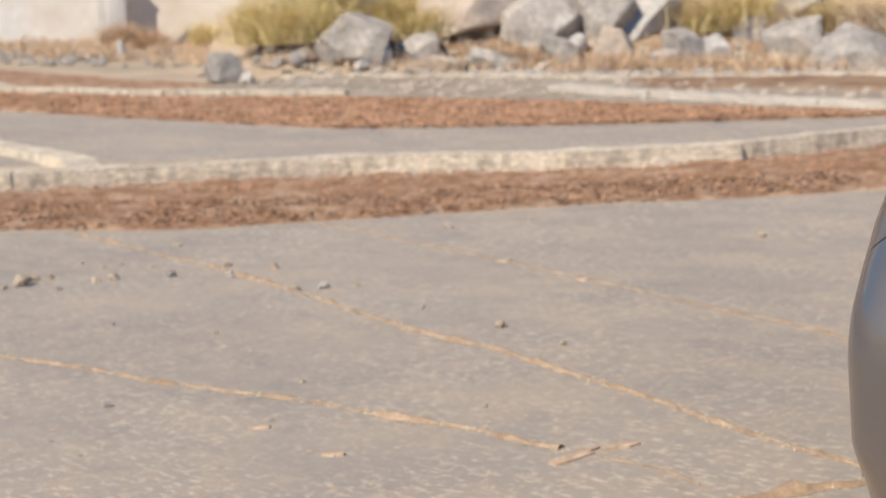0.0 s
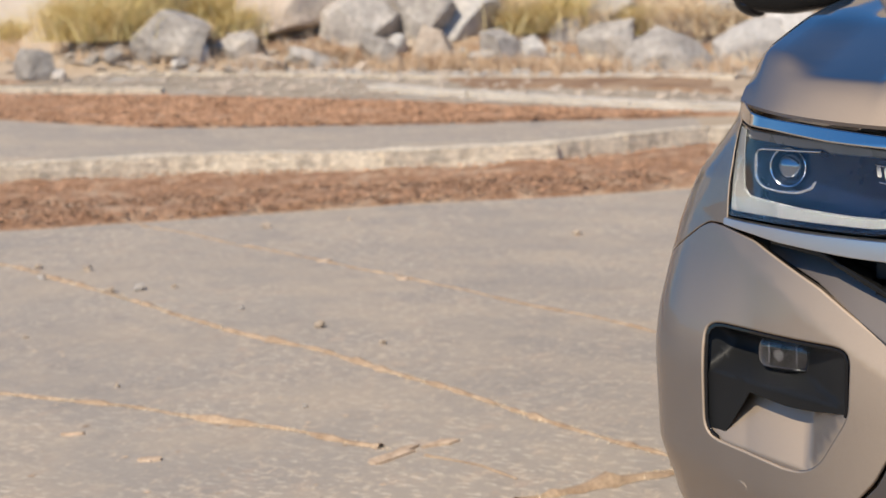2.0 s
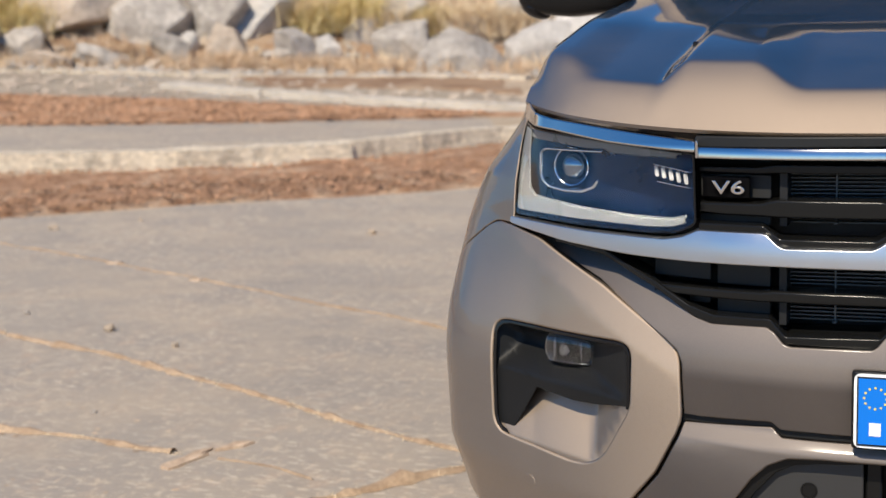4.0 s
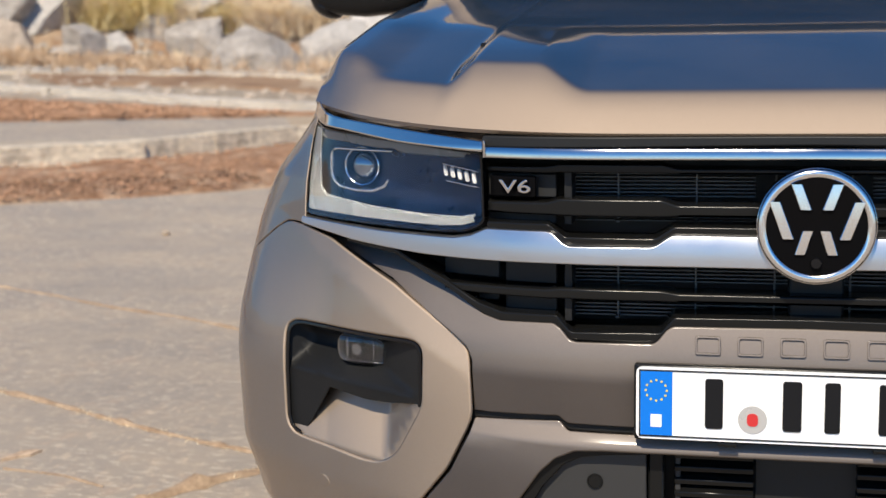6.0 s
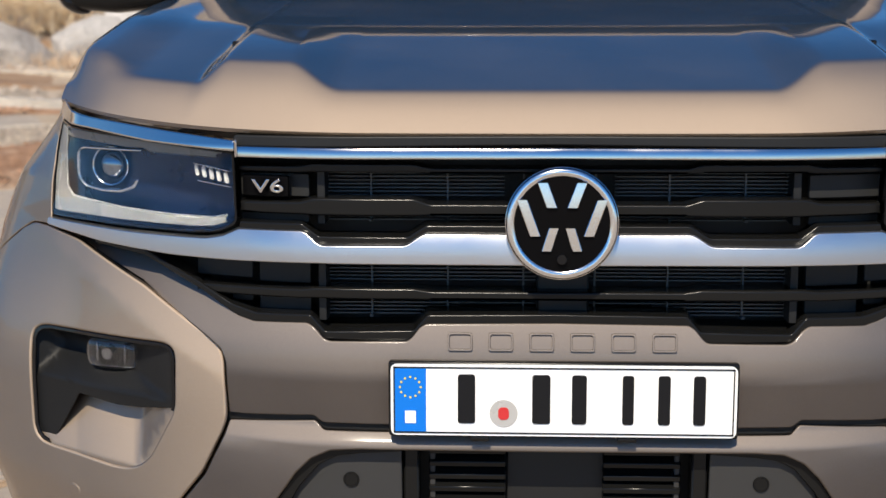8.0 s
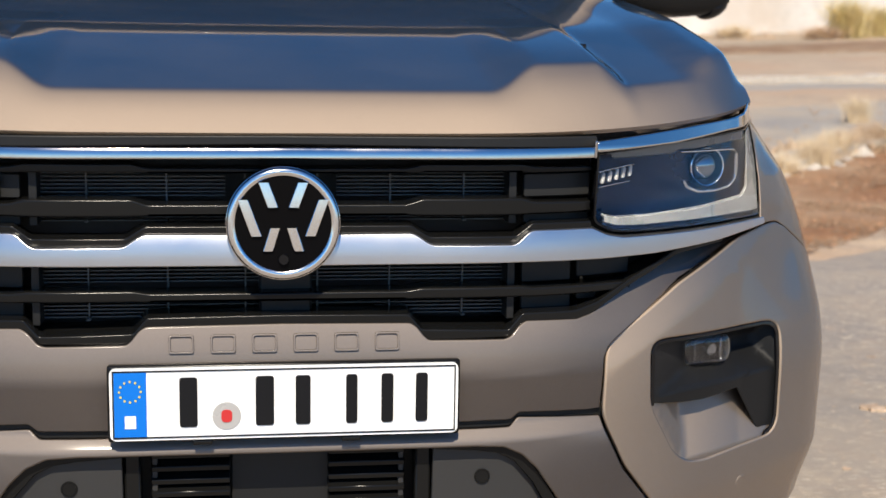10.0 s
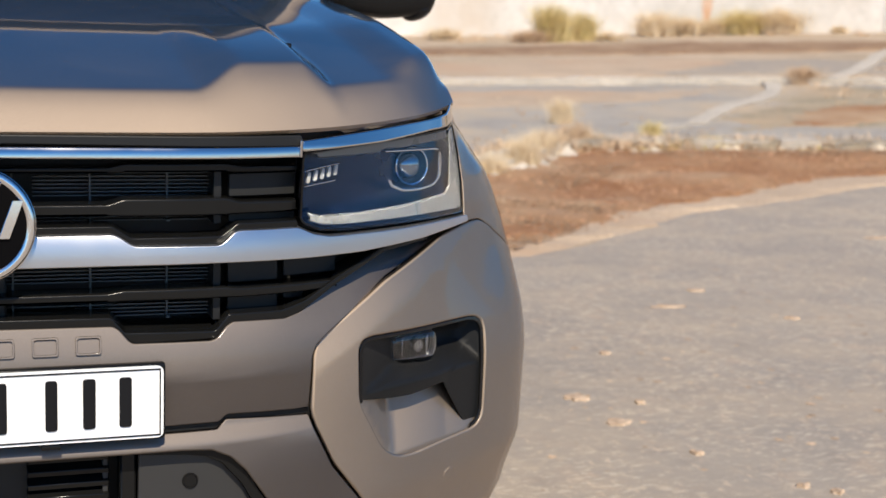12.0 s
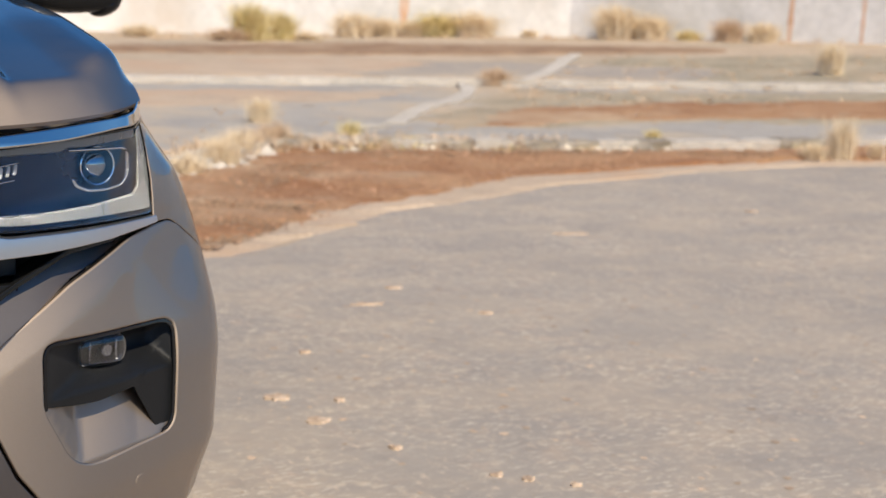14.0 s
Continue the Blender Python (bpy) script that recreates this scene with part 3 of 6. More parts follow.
def boulder(x, y, w, h, seed, material, label, sink=0.12, turn=None, group="boulders on the bank"):
    """An angular quarried block: a box cut by slanting planes, then worn."""
    r = random.Random(seed)
    bm = bmesh.new()
    bmesh.ops.create_cube(bm, size=2.0)
    for _ in range(8):
        n = Vector((r.uniform(-1, 1), r.uniform(-1.2, 0.6), r.uniform(-0.6, 1))).normalized()
        q = bmesh.ops.bisect_plane(bm, geom=bm.verts[:] + bm.edges[:] + bm.faces[:], plane_co=n * r.uniform(0.62, 1.0), plane_no=n, clear_outer=True)
        cut = [e for e in q["geom_cut"] if isinstance(e, bmesh.types.BMEdge)]
        if cut:
            bmesh.ops.contextual_create(bm, geom=cut)
    bmesh.ops.bevel(bm, geom=bm.edges[:], offset=0.022, segments=1, affect="EDGES")
    bmesh.ops.triangulate(bm, faces=bm.faces[:])
    bmesh.ops.subdivide_edges(bm, edges=bm.edges[:], cuts=2, use_grid_fill=True)
    lo = [min(v.co[k] for v in bm.verts) for k in range(3)]
    hi = [max(v.co[k] for v in bm.verts) for k in range(3)]
    deep = w * r.uniform(0.7, 1.0)
    for v in bm.verts:
        c = Vector(((v.co.x - lo[0]) / (hi[0] - lo[0]) - 0.5, (v.co.y - lo[1]) / (hi[1] - lo[1]) - 0.5, (v.co.z - lo[2]) / (hi[2] - lo[2])))
        c += 0.035 * Vector((noise.noise(c * 5 + Vector((seed, 0, 0))), noise.noise(c * 5 + Vector((0, seed, 0))), noise.noise(c * 5 + Vector((0, 0, seed)))))
        v.co = Vector((c.x * w, c.y * deep, c.z * h * (1 + sink) - h * sink))
    bmesh.ops.recalc_face_normals(bm, faces=bm.faces[:])
    ob = part("boulder", bm, material, smooth=28)
    ob.location = (x, y, float(height(x, y)))
    ob.rotation_euler = (0, 0, -math.atan2(x - EX, y - EY) + (turn if turn is not None else r.uniform(-0.3, 0.3)))
    return tagged(ob, label, "rock", group)


GREY, TANL, PALE = "angular grey quarried boulder on the stony bank", "tan weathered boulder half buried in the bank", "pale boulder with a dark hollow beneath"
ROCKS = [
    (-17.64, 18.6, 1.15, 1.04, ROCK, GREY), (-18.07, 15.75, 0.55, 0.57, ROCK, "grey block lying alone on the concrete ledge"), (-17.7, 15.9, 0.32, 0.29, ROCK, "small grey stone beside a larger block"),
    (-14.90, 21.5, 1.55, 0.85, ROCK, GREY), (-14.03, 22.1, 1.3, 1.2, ROCK, GREY), (-13.18, 22.7, 1.3, 0.95, PALE_ROCK, "light grey split boulder with a flat face"),
    (-17.25, 19.66, 0.36, 0.36, TAN_ROCK, "small tan stone on the bank"), (-15.09, 19.9, 0.81, 0.38, ROCK, GREY), (-15.90, 19.4, 0.85, 0.27, TAN_ROCK, TANL),
    (-14.07, 20.03, 0.37, 0.21, TAN_ROCK, "flat tan stone at the foot of the bank"), (-10.31, 22.9, 0.95, 0.70, ROCK, GREY), (-8.70, 21.7, 1.45, 0.72, ROCK, "broad flat-topped grey boulder"),
    (-12.13, 22.0, 0.75, 0.6, ROCK, GREY), (-11.60, 22.3, 0.46, 0.44, PALE_ROCK, "small pale stone among dry grass"), (-14.07, 21.3, 0.39, 0.39, PALE_ROCK, "small pale stone wedged between boulders"),
    (-13.39, 21.6, 0.7, 0.5, TAN_ROCK, TANL), (-16.46, 21.0, 2.1, 0.8, TAN_ROCK, "large smooth tan boulder in the bank"), (-10.86, 24.1, 1.3, 0.65, ROCK, GREY),
    (-18.58, 20.34, 0.9, 0.6, TAN_ROCK, TANL), (-14.23, 20.9, 0.66, 0.44, ROCK, GREY), (-16.59, 19.6, 0.8, 0.44, ROCK, GREY), (-17.09, 18.8, 0.66, 0.38, PALE_ROCK, "pale broken stone on the bank"),
    (-12.37, 21.7, 0.54, 0.33, ROCK, GREY), (-11.29, 23.2, 0.67, 0.45, ROCK, GREY), (-18.17, 18.0, 0.44, 0.33, ROCK, GREY), (-7.75, 23.3, 1.0, 0.95, PALE_ROCK, PALE), (-7.1, 23.8, 1.3, 1.0, PALE_ROCK, PALE),
    (-12.2, 24.3, 1.2, 0.8, TAN_ROCK, TANL), (-15.6, 23.3, 1.2, 0.8, TAN_ROCK, TANL), (-9.4, 24.0, 0.8, 0.5, TAN_ROCK, TANL), (-6.0, 24.3, 1.2, 0.9, ROCK, GREY), (-8.2, 25.3, 1.4, 0.9, ROCK, GREY),
    (-19.3, 19.8, 0.8, 0.5, TAN_ROCK, TANL), (-13.9, 23.9, 1.1, 0.6, ROCK, GREY),
]
for k, (x, y, w, h, mt, lab) in enumerate(ROCKS):
    ob = boulder(x, y, w * 1.12, h * 0.95, 11 + k * 7, mt, lab, 0.25)
    ob.rotation_euler.x, ob.rotation_euler.y = 0.3 * math.sin(k * 2.3), 0.38 * math.cos(k * 1.7)
boulder(-24.8, 19.3, 0.18, 0.42, 5, PALE_ROCK, "slim white marker stone before the wall", group="")


def scatter(name, label, category, count, place, size, material, flat=0.6, seed=1, lift=0.0):
    """Loose stones nobody could count, joined into one mesh."""
    r = random.Random(seed)
    vs, fs = [], []
    base = [(1, 0, 0), (0.3, 0.95, 0), (-0.8, 0.6, 0), (-0.8, -0.6, 0), (0.3, -0.95, 0), (0.1, 0.05, 1), (0, 0, -0.5)]
    for _ in range(count):
        p = place(r)
        if p is None:
            continue
        x, y = p
        s, a = size * r.uniform(0.4, 1.0) ** 2, r.uniform(0, 6.28)
        b = len(vs)
        z = float(height(x, y)) + 0.012 + lift
        for q in base:
            k = r.uniform(0.7, 1.2)
            vs.append((x + s * k * (q[0] * math.cos(a) - q[1] * math.sin(a)), y + s * k * (q[0] * math.sin(a) + q[1] * math.cos(a)), z + s * k * flat * q[2]))
        for i in range(5):
            fs += [(b + i, b + (i + 1) % 5, b + 5), (b + (i + 1) % 5, b + i, b + 6)]
    ob = mesh(name, vs, fs, material, smooth=0)
    return tagged(ob, label, category, kind="stuff")


def inside(poly):
    xs, ys = [p[0] for p in poly], [p[1] for p in poly]

    def pick(r):
        x, y = r.uniform(min(xs), max(xs)), r.uniform(min(ys), max(ys))
        c = False
        for (x0, y0), (x1, y1) in zip(poly, poly[1:] + poly[:1]):
            if (y0 > y) != (y1 > y) and x < (x1 - x0) * (y - y0) / (y1 - y0) + x0:
                c = not c
        return (x, y) if c else None
    return pick


scatter("cinder_gravel", "loose red cinder stones on the bed", "gravel", 40000, inside(BED1), 0.024, CINDER_STONE, seed=2, lift=0.02)
scatter("cinder_gravel", "loose red-brown stones and clods", "gravel", 16000, inside(BED2), 0.02, CINDER_STONE, seed=3, lift=0.015)
scatter("cinder_gravel", "dark clinker along the edge of the asphalt", "gravel", 34000, inside([(-14, 0.3), (-8.94, 4.3), (-7.48, 5.2), (-5.91, 6.6), (-3.75, 8.25), (-4.3, 9.0), (-6.6, 7.45), (-8.1, 6.15), (-9.7, 5.2), (-15, 0.9)]), 0.022, CINDER_DARK, seed=21, lift=0.016)
BED3 = [(-17.3, 10.4), (-14.2, 10.6), (-11.25, 10.9), (-8.2, 12.5), (-5.54, 13.9), (-5.7, 14.3), (-8, 14.6), (-10.5, 14.9), (-14.2, 14.3), (-16.8, 13.0), (-19.6, 12.1)]
scatter("cinder_gravel", "loose red cinder between the kerbs", "gravel", 26000, inside(BED3), 0.036, CINDER_STONE, seed=55, lift=0.02)
scatter("cinder_gravel", "dark clinker between the kerbs", "gravel", 7000, inside(BED3), 0.034, CINDER_DARK, seed=56, lift=0.02)
scatter("rubble", "small loose rubble along the bank", "rubble", 2600, inside([(-20, 16.6), (-15, 19), (-9, 20.2), (-5, 20.6), (-5, 25), (-12, 25), (-19, 20.5)]), 0.17, TAN_ROCK, seed=4)
scatter("rubble", "grey loose rubble along the bank", "rubble", 1500, inside([(-20, 17.2), (-15, 18.6), (-9, 20), (-5, 20.4), (-5, 24), (-12, 24), (-19, 20)]), 0.2, ROCK, seed=5)
scatter("grit", "fine grit and crumbs on the asphalt", "grit", 1600, inside([(-9, 3.8), (-4, 7.6), (-1.2, 3), (-1.3, 0.5), (-7, 0.5)]), 0.007, PEBBLE, 0.4, seed=6, lift=-0.011)
scatter("grit", "fine tan grit on the asphalt", "grit", 1600, inside([(1.2, 0.6), (2.2, 5), (7, 7), (12, 6.5), (12, 0.6)]), 0.008, PEBBLE, 0.4, seed=7, lift=-0.011)

scatter("rubble", "pale broken stone along the kerb", "rubble", 420, inside([(3.6, 8.7), (5.4, 9.8), (7.2, 9.8), (9.2, 9.2), (12.6, 8.1), (12.7, 8.7), (9.2, 9.9), (7.0, 10.7), (5.3, 10.4), (3.6, 9.6)]), 0.12, KERB, seed=31)
scatter("gravel_bits", "pale grit washed over the slabs", "gravel", 900, inside([(5, 10.5), (9, 10), (17, 8.5), (20, 11), (12, 17), (5, 18)]), 0.05, SAND, 0.4, seed=32)
scatter("rubble", "tan rubble and crumbs strewn over the concrete", "rubble", 900, inside([(-17.4, 13.6), (-14.3, 14.8), (-10.5, 15.3), (-5.7, 14.7), (-5.5, 16.5), (-9, 18.5), (-13.6, 19.5), (-18, 17.3)]), 0.12, TAN_ROCK, 0.5, seed=33)
scatter("cinder_gravel", "dark crumbs of soil under the broken kerb", "gravel", 9000, inside([(4.1, 7.9), (4.9, 8.7), (6.0, 9.85), (7.0, 9.95), (8.2, 9.65), (9.3, 9.2), (11.3, 8.2), (11.2, 7.9), (9.3, 8.7), (8.1, 9.1), (7.0, 9.4), (6.1, 9.3), (5.0, 8.1), (4.2, 7.4)]), 0.026, EARTH_AND_SHADE, seed=51, lift=0.016)
scatter("cinder_gravel", "dark clods and straw at the end of the bed", "gravel", 5000, inside([(2.6, 5.4), (3.1, 5.3), (3.8, 5.9), (4.6, 6.9), (4.2, 7.4), (3.2, 7.2), (2.4, 6.4)]), 0.024, EARTH_AND_SHADE, seed=52, lift=0.012)
scatter("rubble", "pale lumps of broken concrete under the weeds", "rubble", 260, inside([(3.9, 8.2), (4.7, 8.8), (5.4, 9.7), (6.4, 10.5), (6.1, 11.0), (5.0, 10.2), (4.2, 9.3), (3.7, 8.7)]), 0.15, KERB_PALE, seed=53)
scatter("rubble", "grey stones and crumbs before the old wall", "rubble", 900, inside([(-33, 21.5), (-25.4, 16.4), (-23.1, 17.5), (-21, 18.1), (-18.3, 18.1), (-18.6, 19.5), (-26, 22.6), (-30, 23)]), 0.16, ROCK, 0.6, seed=54)
STONES = [(-6.99, 2.97, 0.104), (-7.08, 3.12, 0.057), (-7.02, 3.2, 0.043), (-6.63, 2.95, 0.034), (-6.64, 3.23, 0.048), (-6.61, 3.34, 0.055), (-6.33, 3.54, 0.061), (-5.97, 3.67, 0.047), (-5.15, 3.57, 0.055), (-5.25, 3.44, 0.049),
          (-5.0, 3.67, 0.031), (-5.91, 3.98, 0.048), (-7.17, 4.37, 0.047), (-7.28, 3.65, 0.03), (-7.03, 3.6, 0.029), (-6.97, 3.71, 0.029), (-6.73, 3.74, 0.032), (-5.49, 2.37, 0.028), (-4.25, 3.28, 0.025), (-2.89, 1.85, 0.018),
          (-4.2, 1.25, 0.026), (-3.62, 3.03, 0.045), (-5.83, 5.66, 0.063), (-5.46, 6.14, 0.028), (-3.62, 5.93, 0.05), (-3.76, 1.85, 0.02), (-3.16, 2.82, 0.028), (-4.82, 2.42, 0.024), (-6.26, 3.94, 0.049), (-7.02, 2.86, 0.035)]
DARK_STONES = {6, 7, 8, 17, 18, 19, 20}
for k, (x, y, s) in enumerate(STONES):
    ob = boulder(x, y, s * 1.05, s * 0.7, 411 + 3 * k, ROCK if k in DARK_STONES else PEBBLE, "small dark grey stone lying on the asphalt" if k in DARK_STONES else "small tan stone lying on the asphalt", 0.05, group="loose stones on the asphalt")
    ob.name = "pebble"


def clod(x, y, w, deep, seed, label, turn=None):
    """A flat flake of dried mud and leaves."""
    r = random.Random(seed)
    vs = [(0, 0, 0.007)]
    n = 14
    for i in range(n):
        a = 2 * math.pi * i / n
        k = r.uniform(0.45, 1.0)
        vs.append((w / 2 * k * math.cos(a), deep / 2 * k * math.sin(a), 0.002 + r.uniform(0, 0.006)))
    for i in range(n):
        vs.append((vs[1 + i][0] * 1.02, vs[1 + i][1] * 1.02, -0.003))
    fs = [(0, 1 + i, 1 + (i + 1) % n) for i in range(n)] + [(1 + i, 1 + n + i, 1 + n + (i + 1) % n, 1 + (i + 1) % n) for i in range(n)]
    ob = mesh("mud_flake", vs, fs, LEAF, smooth=30)
    ob.location, ob.rotation_euler = (x, y, float(height(x, y)) + 0.003), (0, 0, r.uniform(-0.5, 0.5) if turn is None else turn)
    return tagged(ob, label, "debris", "flakes of dry mud")


FLAKES = [(-2.295, 1.46, 0.27, 0.075, 1.40), (-2.22, 1.63, 0.17, 0.055, 1.05), (2.06, 2.24, 0.11, 0.10, 0.1), (2.06, 1.93, 0.10, 0.10, 0.6), (2.25, 2.13, 0.05, 0.05, 0.0), (2.29, 1.2, 0.06, 0.04, 0.3), (2.35, 1.13, 0.05, 0.05, 0.9),
          (2.45, 1.03, 0.05, 0.04, 0.2), (2.14, 1.55, 0.05, 0.05, 0.4), (3.67, 3.31, 0.09, 0.06, 0.0), (3.58, 4.02, 0.12, 0.10, 0.0), (3.22, 3.66, 0.22, 0.07, -0.1), (2.47, 2.84, 0.06, 0.06, 0.5), (5.76, 5.38, 0.30, 0.08, -0.2), (7.83, 5.77, 0.15, 0.12, 0.2),
          (-4.68, 4.66, 0.12, 0.08, 0.4), (-3.9, 4.25, 0.09, 0.07, 0.2), (-3.0, 1.15, 0.09, 0.05, 0.5), (-3.45, 1.28, 0.10, 0.04, 0.6)]
for k, (x, y, w, d, a) in enumerate(FLAKES):
    clod(x, y, w, d, 900 + k, "tan flake of dried mud and straw on the asphalt", a)

# ---- grass ----


def blades(r, vs, fs, x, y, z, high, spread, count, wide):
    for _ in range(count):
        a, lean = r.uniform(0, 6.28), r.uniform(0.05, 1.0) * spread
        h, w = high * r.uniform(0.45, 1.0), wide * r.uniform(0.6, 1.2)
        px, py = x + r.gauss(0, spread * 0.22), y + r.gauss(0, spread * 0.22)
        b, t = len(vs), r.uniform(0, 3.14)
        ca, sa = math.cos(t) * w / 2, math.sin(t) * w / 2
        for k, (u, ww) in enumerate(((0, 1.0), (0.55, 0.8), (1.0, 0.1))):
            o = lean * u * u
            cx, cy, cz = px + o * math.cos(a), py + o * math.sin(a), z + h * u * (1 - 0.25 * u * lean / max(high, 0.01))
            vs.append((cx - ca * ww, cy - sa * ww, cz))
            vs.append((cx + ca * ww, cy + sa * ww, cz))
        fs += [(b, b + 1, b + 3, b + 2), (b + 2, b + 3, b + 5, b + 4)]


def tuft(x, y, high, spread, count, material, label, seed, wide=0.008, name="grass_tuft"):
    r = random.Random(seed)
    vs, fs = [], []
    blades(r, vs, fs, 0, 0, -0.02, high, spread, count, wide)
    ob = mesh(name, vs, fs, material, smooth=0)
    ob.location = (x, y, float(height(x, y)))
    return tagged(ob, label, "grass", "tufts of dry grass")


DRYT, OLVT, BRNT = "tuft of dry straw-yellow grass", "clump of olive and yellow bank grass", "low brown scrub of dried weeds"
TUFTS = [
    (6.84, 12.75, 0.34, 0.20, 260, GRASS_DRY, DRYT), (7.14, 11.1, 0.22, 0.16, 200, GRASS_OLIVE, OLVT), (7.41, 10.25, 0.16, 0.2, 160, GRASS_OLIVE, OLVT), (10.52, 10.09, 0.14, 0.14, 120, GRASS_OLIVE, OLVT),
    (10.84, 7.95, 0.22, 0.20, 260, GRASS_DRY, DRYT), (11.14, 7.85, 0.46, 0.20, 260, GRASS_DRY, DRYT), (11.5, 7.7, 0.2, 0.12, 160, GRASS_DRY, DRYT), (20.17, 16.3, 0.62, 0.30, 320, GRASS_DRY, DRYT),
    (5.6, 10.3, 0.26, 0.3, 260, GRASS_BROWN, BRNT), (6.1, 10.7, 0.22, 0.3, 260, GRASS_DRY, DRYT), (5.0, 9.6, 0.18, 0.3, 220, GRASS_BROWN, BRNT), (6.6, 10.5, 0.16, 0.25, 200, GRASS_BROWN, BRNT),
    (4.35, 8.75, 0.22, 0.22, 240, GRASS_DRY, DRYT), (4.85, 9.25, 0.30, 0.22, 260, GRASS_DRY, DRYT), (5.3, 9.9, 0.30, 0.25, 260, GRASS_DRY, DRYT), (6.0, 10.6, 0.30, 0.25, 240, GRASS_BROWN, BRNT), (13.1, 17.1, 0.34, 0.32, 300, GRASS_BROWN, BRNT), (13.9, 16.8, 0.18, 0.4, 240, GRASS_BROWN, BRNT),
    (8.2, 10.0, 0.12, 0.25, 160, GRASS_DRY, DRYT), (12.3, 8.7, 0.14, 0.25, 140, GRASS_DRY, DRYT), (4.6, 9.3, 0.16, 0.2, 160, GRASS_DRY, DRYT), (8.6, 9.8, 0.1, 0.2, 120, GRASS_OLIVE, OLVT),
]
for k, (x, y, h, s, c, mt, lab) in enumerate(TUFTS):
    tuft(x, y, h * 1.15, s * 1.2, int(c * 2.4), mt, lab, 40 + k, 0.007 if y < 15 else 0.014)
BUSHES = [
    (15.6, 32.4, 1.25, 0.62, 620, GRASS_OLIVE, OLVT), (16.6, 32.6, 0.95, 0.5, 460, GRASS_OLIVE, OLVT), (14.9, 32.2, 0.5, 0.7, 420, GRASS_BROWN, BRNT), (17.2, 32.2, 0.35, 0.5, 300, GRASS_DRY, DRYT),
    (19.6, 34.0, 0.95, 0.75, 520, GRASS_DRY, DRYT), (20.6, 34.0, 0.75, 0.7, 460, GRASS_DRY, DRYT), (22.2, 33.6, 0.95, 0.85, 620, GRASS_OLIVE, OLVT), (23.2, 33.2, 1.0, 0.9, 620, GRASS_DRY, DRYT), (21.5, 33.9, 0.6, 0.6, 420, GRASS_DRY, DRYT),
    (26.0, 29.9, 1.25, 0.75, 620, GRASS_DRY, DRYT), (26.7, 29.2, 0.95, 0.7, 460, GRASS_DRY, DRYT), (27.3, 28.2, 0.4, 0.4, 300, GRASS_OLIVE, OLVT), (27.7, 27.0, 0.8, 0.5, 420, GRASS_BROWN, BRNT), (28.2, 26.2, 0.7, 0.5, 380, GRASS_DRY, DRYT), (24.6, 32.2, 0.3, 0.3, 240, GRASS_DRY, DRYT),
    (30.2, 20.5, 1.0, 0.7, 420, GRASS_DRY, DRYT), (13.2, 34.3, 0.5, 0.7, 300, GRASS_DRY, DRYT),
    (-19.9, 18.9, 1.3, 1.0, 620, GRASS_OLIVE, OLVT), (-18.75, 18.6, 1.2, 0.9, 620, GRASS_OLIVE, OLVT), (-19.0, 20.0, 1.3, 1.0, 520, GRASS_OLIVE, OLVT), (-26.6, 23.6, 0.9, 0.5, 300, GRASS_OLIVE, OLVT),
    (-17.8, 20.4, 0.9, 0.7, 420, GRASS_OLIVE, OLVT), (-16.9, 20.3, 0.9, 0.7, 420, GRASS_OLIVE, OLVT), (-12.1, 23.2, 0.9, 0.8, 520, GRASS_OLIVE, OLVT), (-11.5, 23.7, 1.0, 0.8, 520, GRASS_OLIVE, OLVT),
    (-10.2, 23.9, 0.8, 0.5, 420, GRASS_OLIVE, OLVT), (-9.4, 24.3, 1.0, 0.9, 520, GRASS_DRY, DRYT), (-12.6, 23.5, 0.9, 0.8, 420, GRASS_DRY, DRYT), (-10.9, 23.6, 0.8, 0.7, 420, GRASS_DRY, DRYT), (-8.6, 24.4, 0.9, 0.8, 420, GRASS_DRY, DRYT),
    (-28.3, 22.3, 0.9, 0.6, 420, GRASS_BROWN, BRNT), (-27.6, 22.6, 0.7, 0.6, 320, GRASS_BROWN, BRNT), (-12.9, 20.9, 0.4, 0.6, 320, GRASS_BROWN, BRNT), (-11.9, 21.3, 0.45, 0.7, 360, GRASS_BROWN, BRNT),
    (-10.8, 21.4, 0.35, 0.7, 320, GRASS_BROWN, BRNT), (-15.2, 20.4, 0.35, 0.5, 260, GRASS_BROWN, BRNT), (-17.6, 19.7, 0.5, 0.6, 320, GRASS_OLIVE, OLVT), (-9.9, 21.6, 0.3, 0.6, 260, GRASS_BROWN, BRNT), (-13.0, 21.1, 0.5, 0.5, 300, GRASS_BROWN, BRNT),
]
for k, (x, y, h, s, c, mt, lab) in enumerate(BUSHES):
    tuft(x, y, h * 0.95, s * (1.6 if x < 0 else 1.25), int(c * 2.0), mt, lab, 140 + k, 0.022, "grass_clump")


def meadow(name, label, count, place, high, material, seed):
    r = random.Random(seed)
    vs, fs = [], []
    for _ in range(count):
        p = place(r)
        if p:
            blades(r, vs, fs, p[0], p[1], float(height(*p)), high * r.uniform(0.5, 1), 0.25, 14, 0.02)
    return tagged(mesh(name, vs, fs, material, smooth=0), label, "grass", kind="stuff")


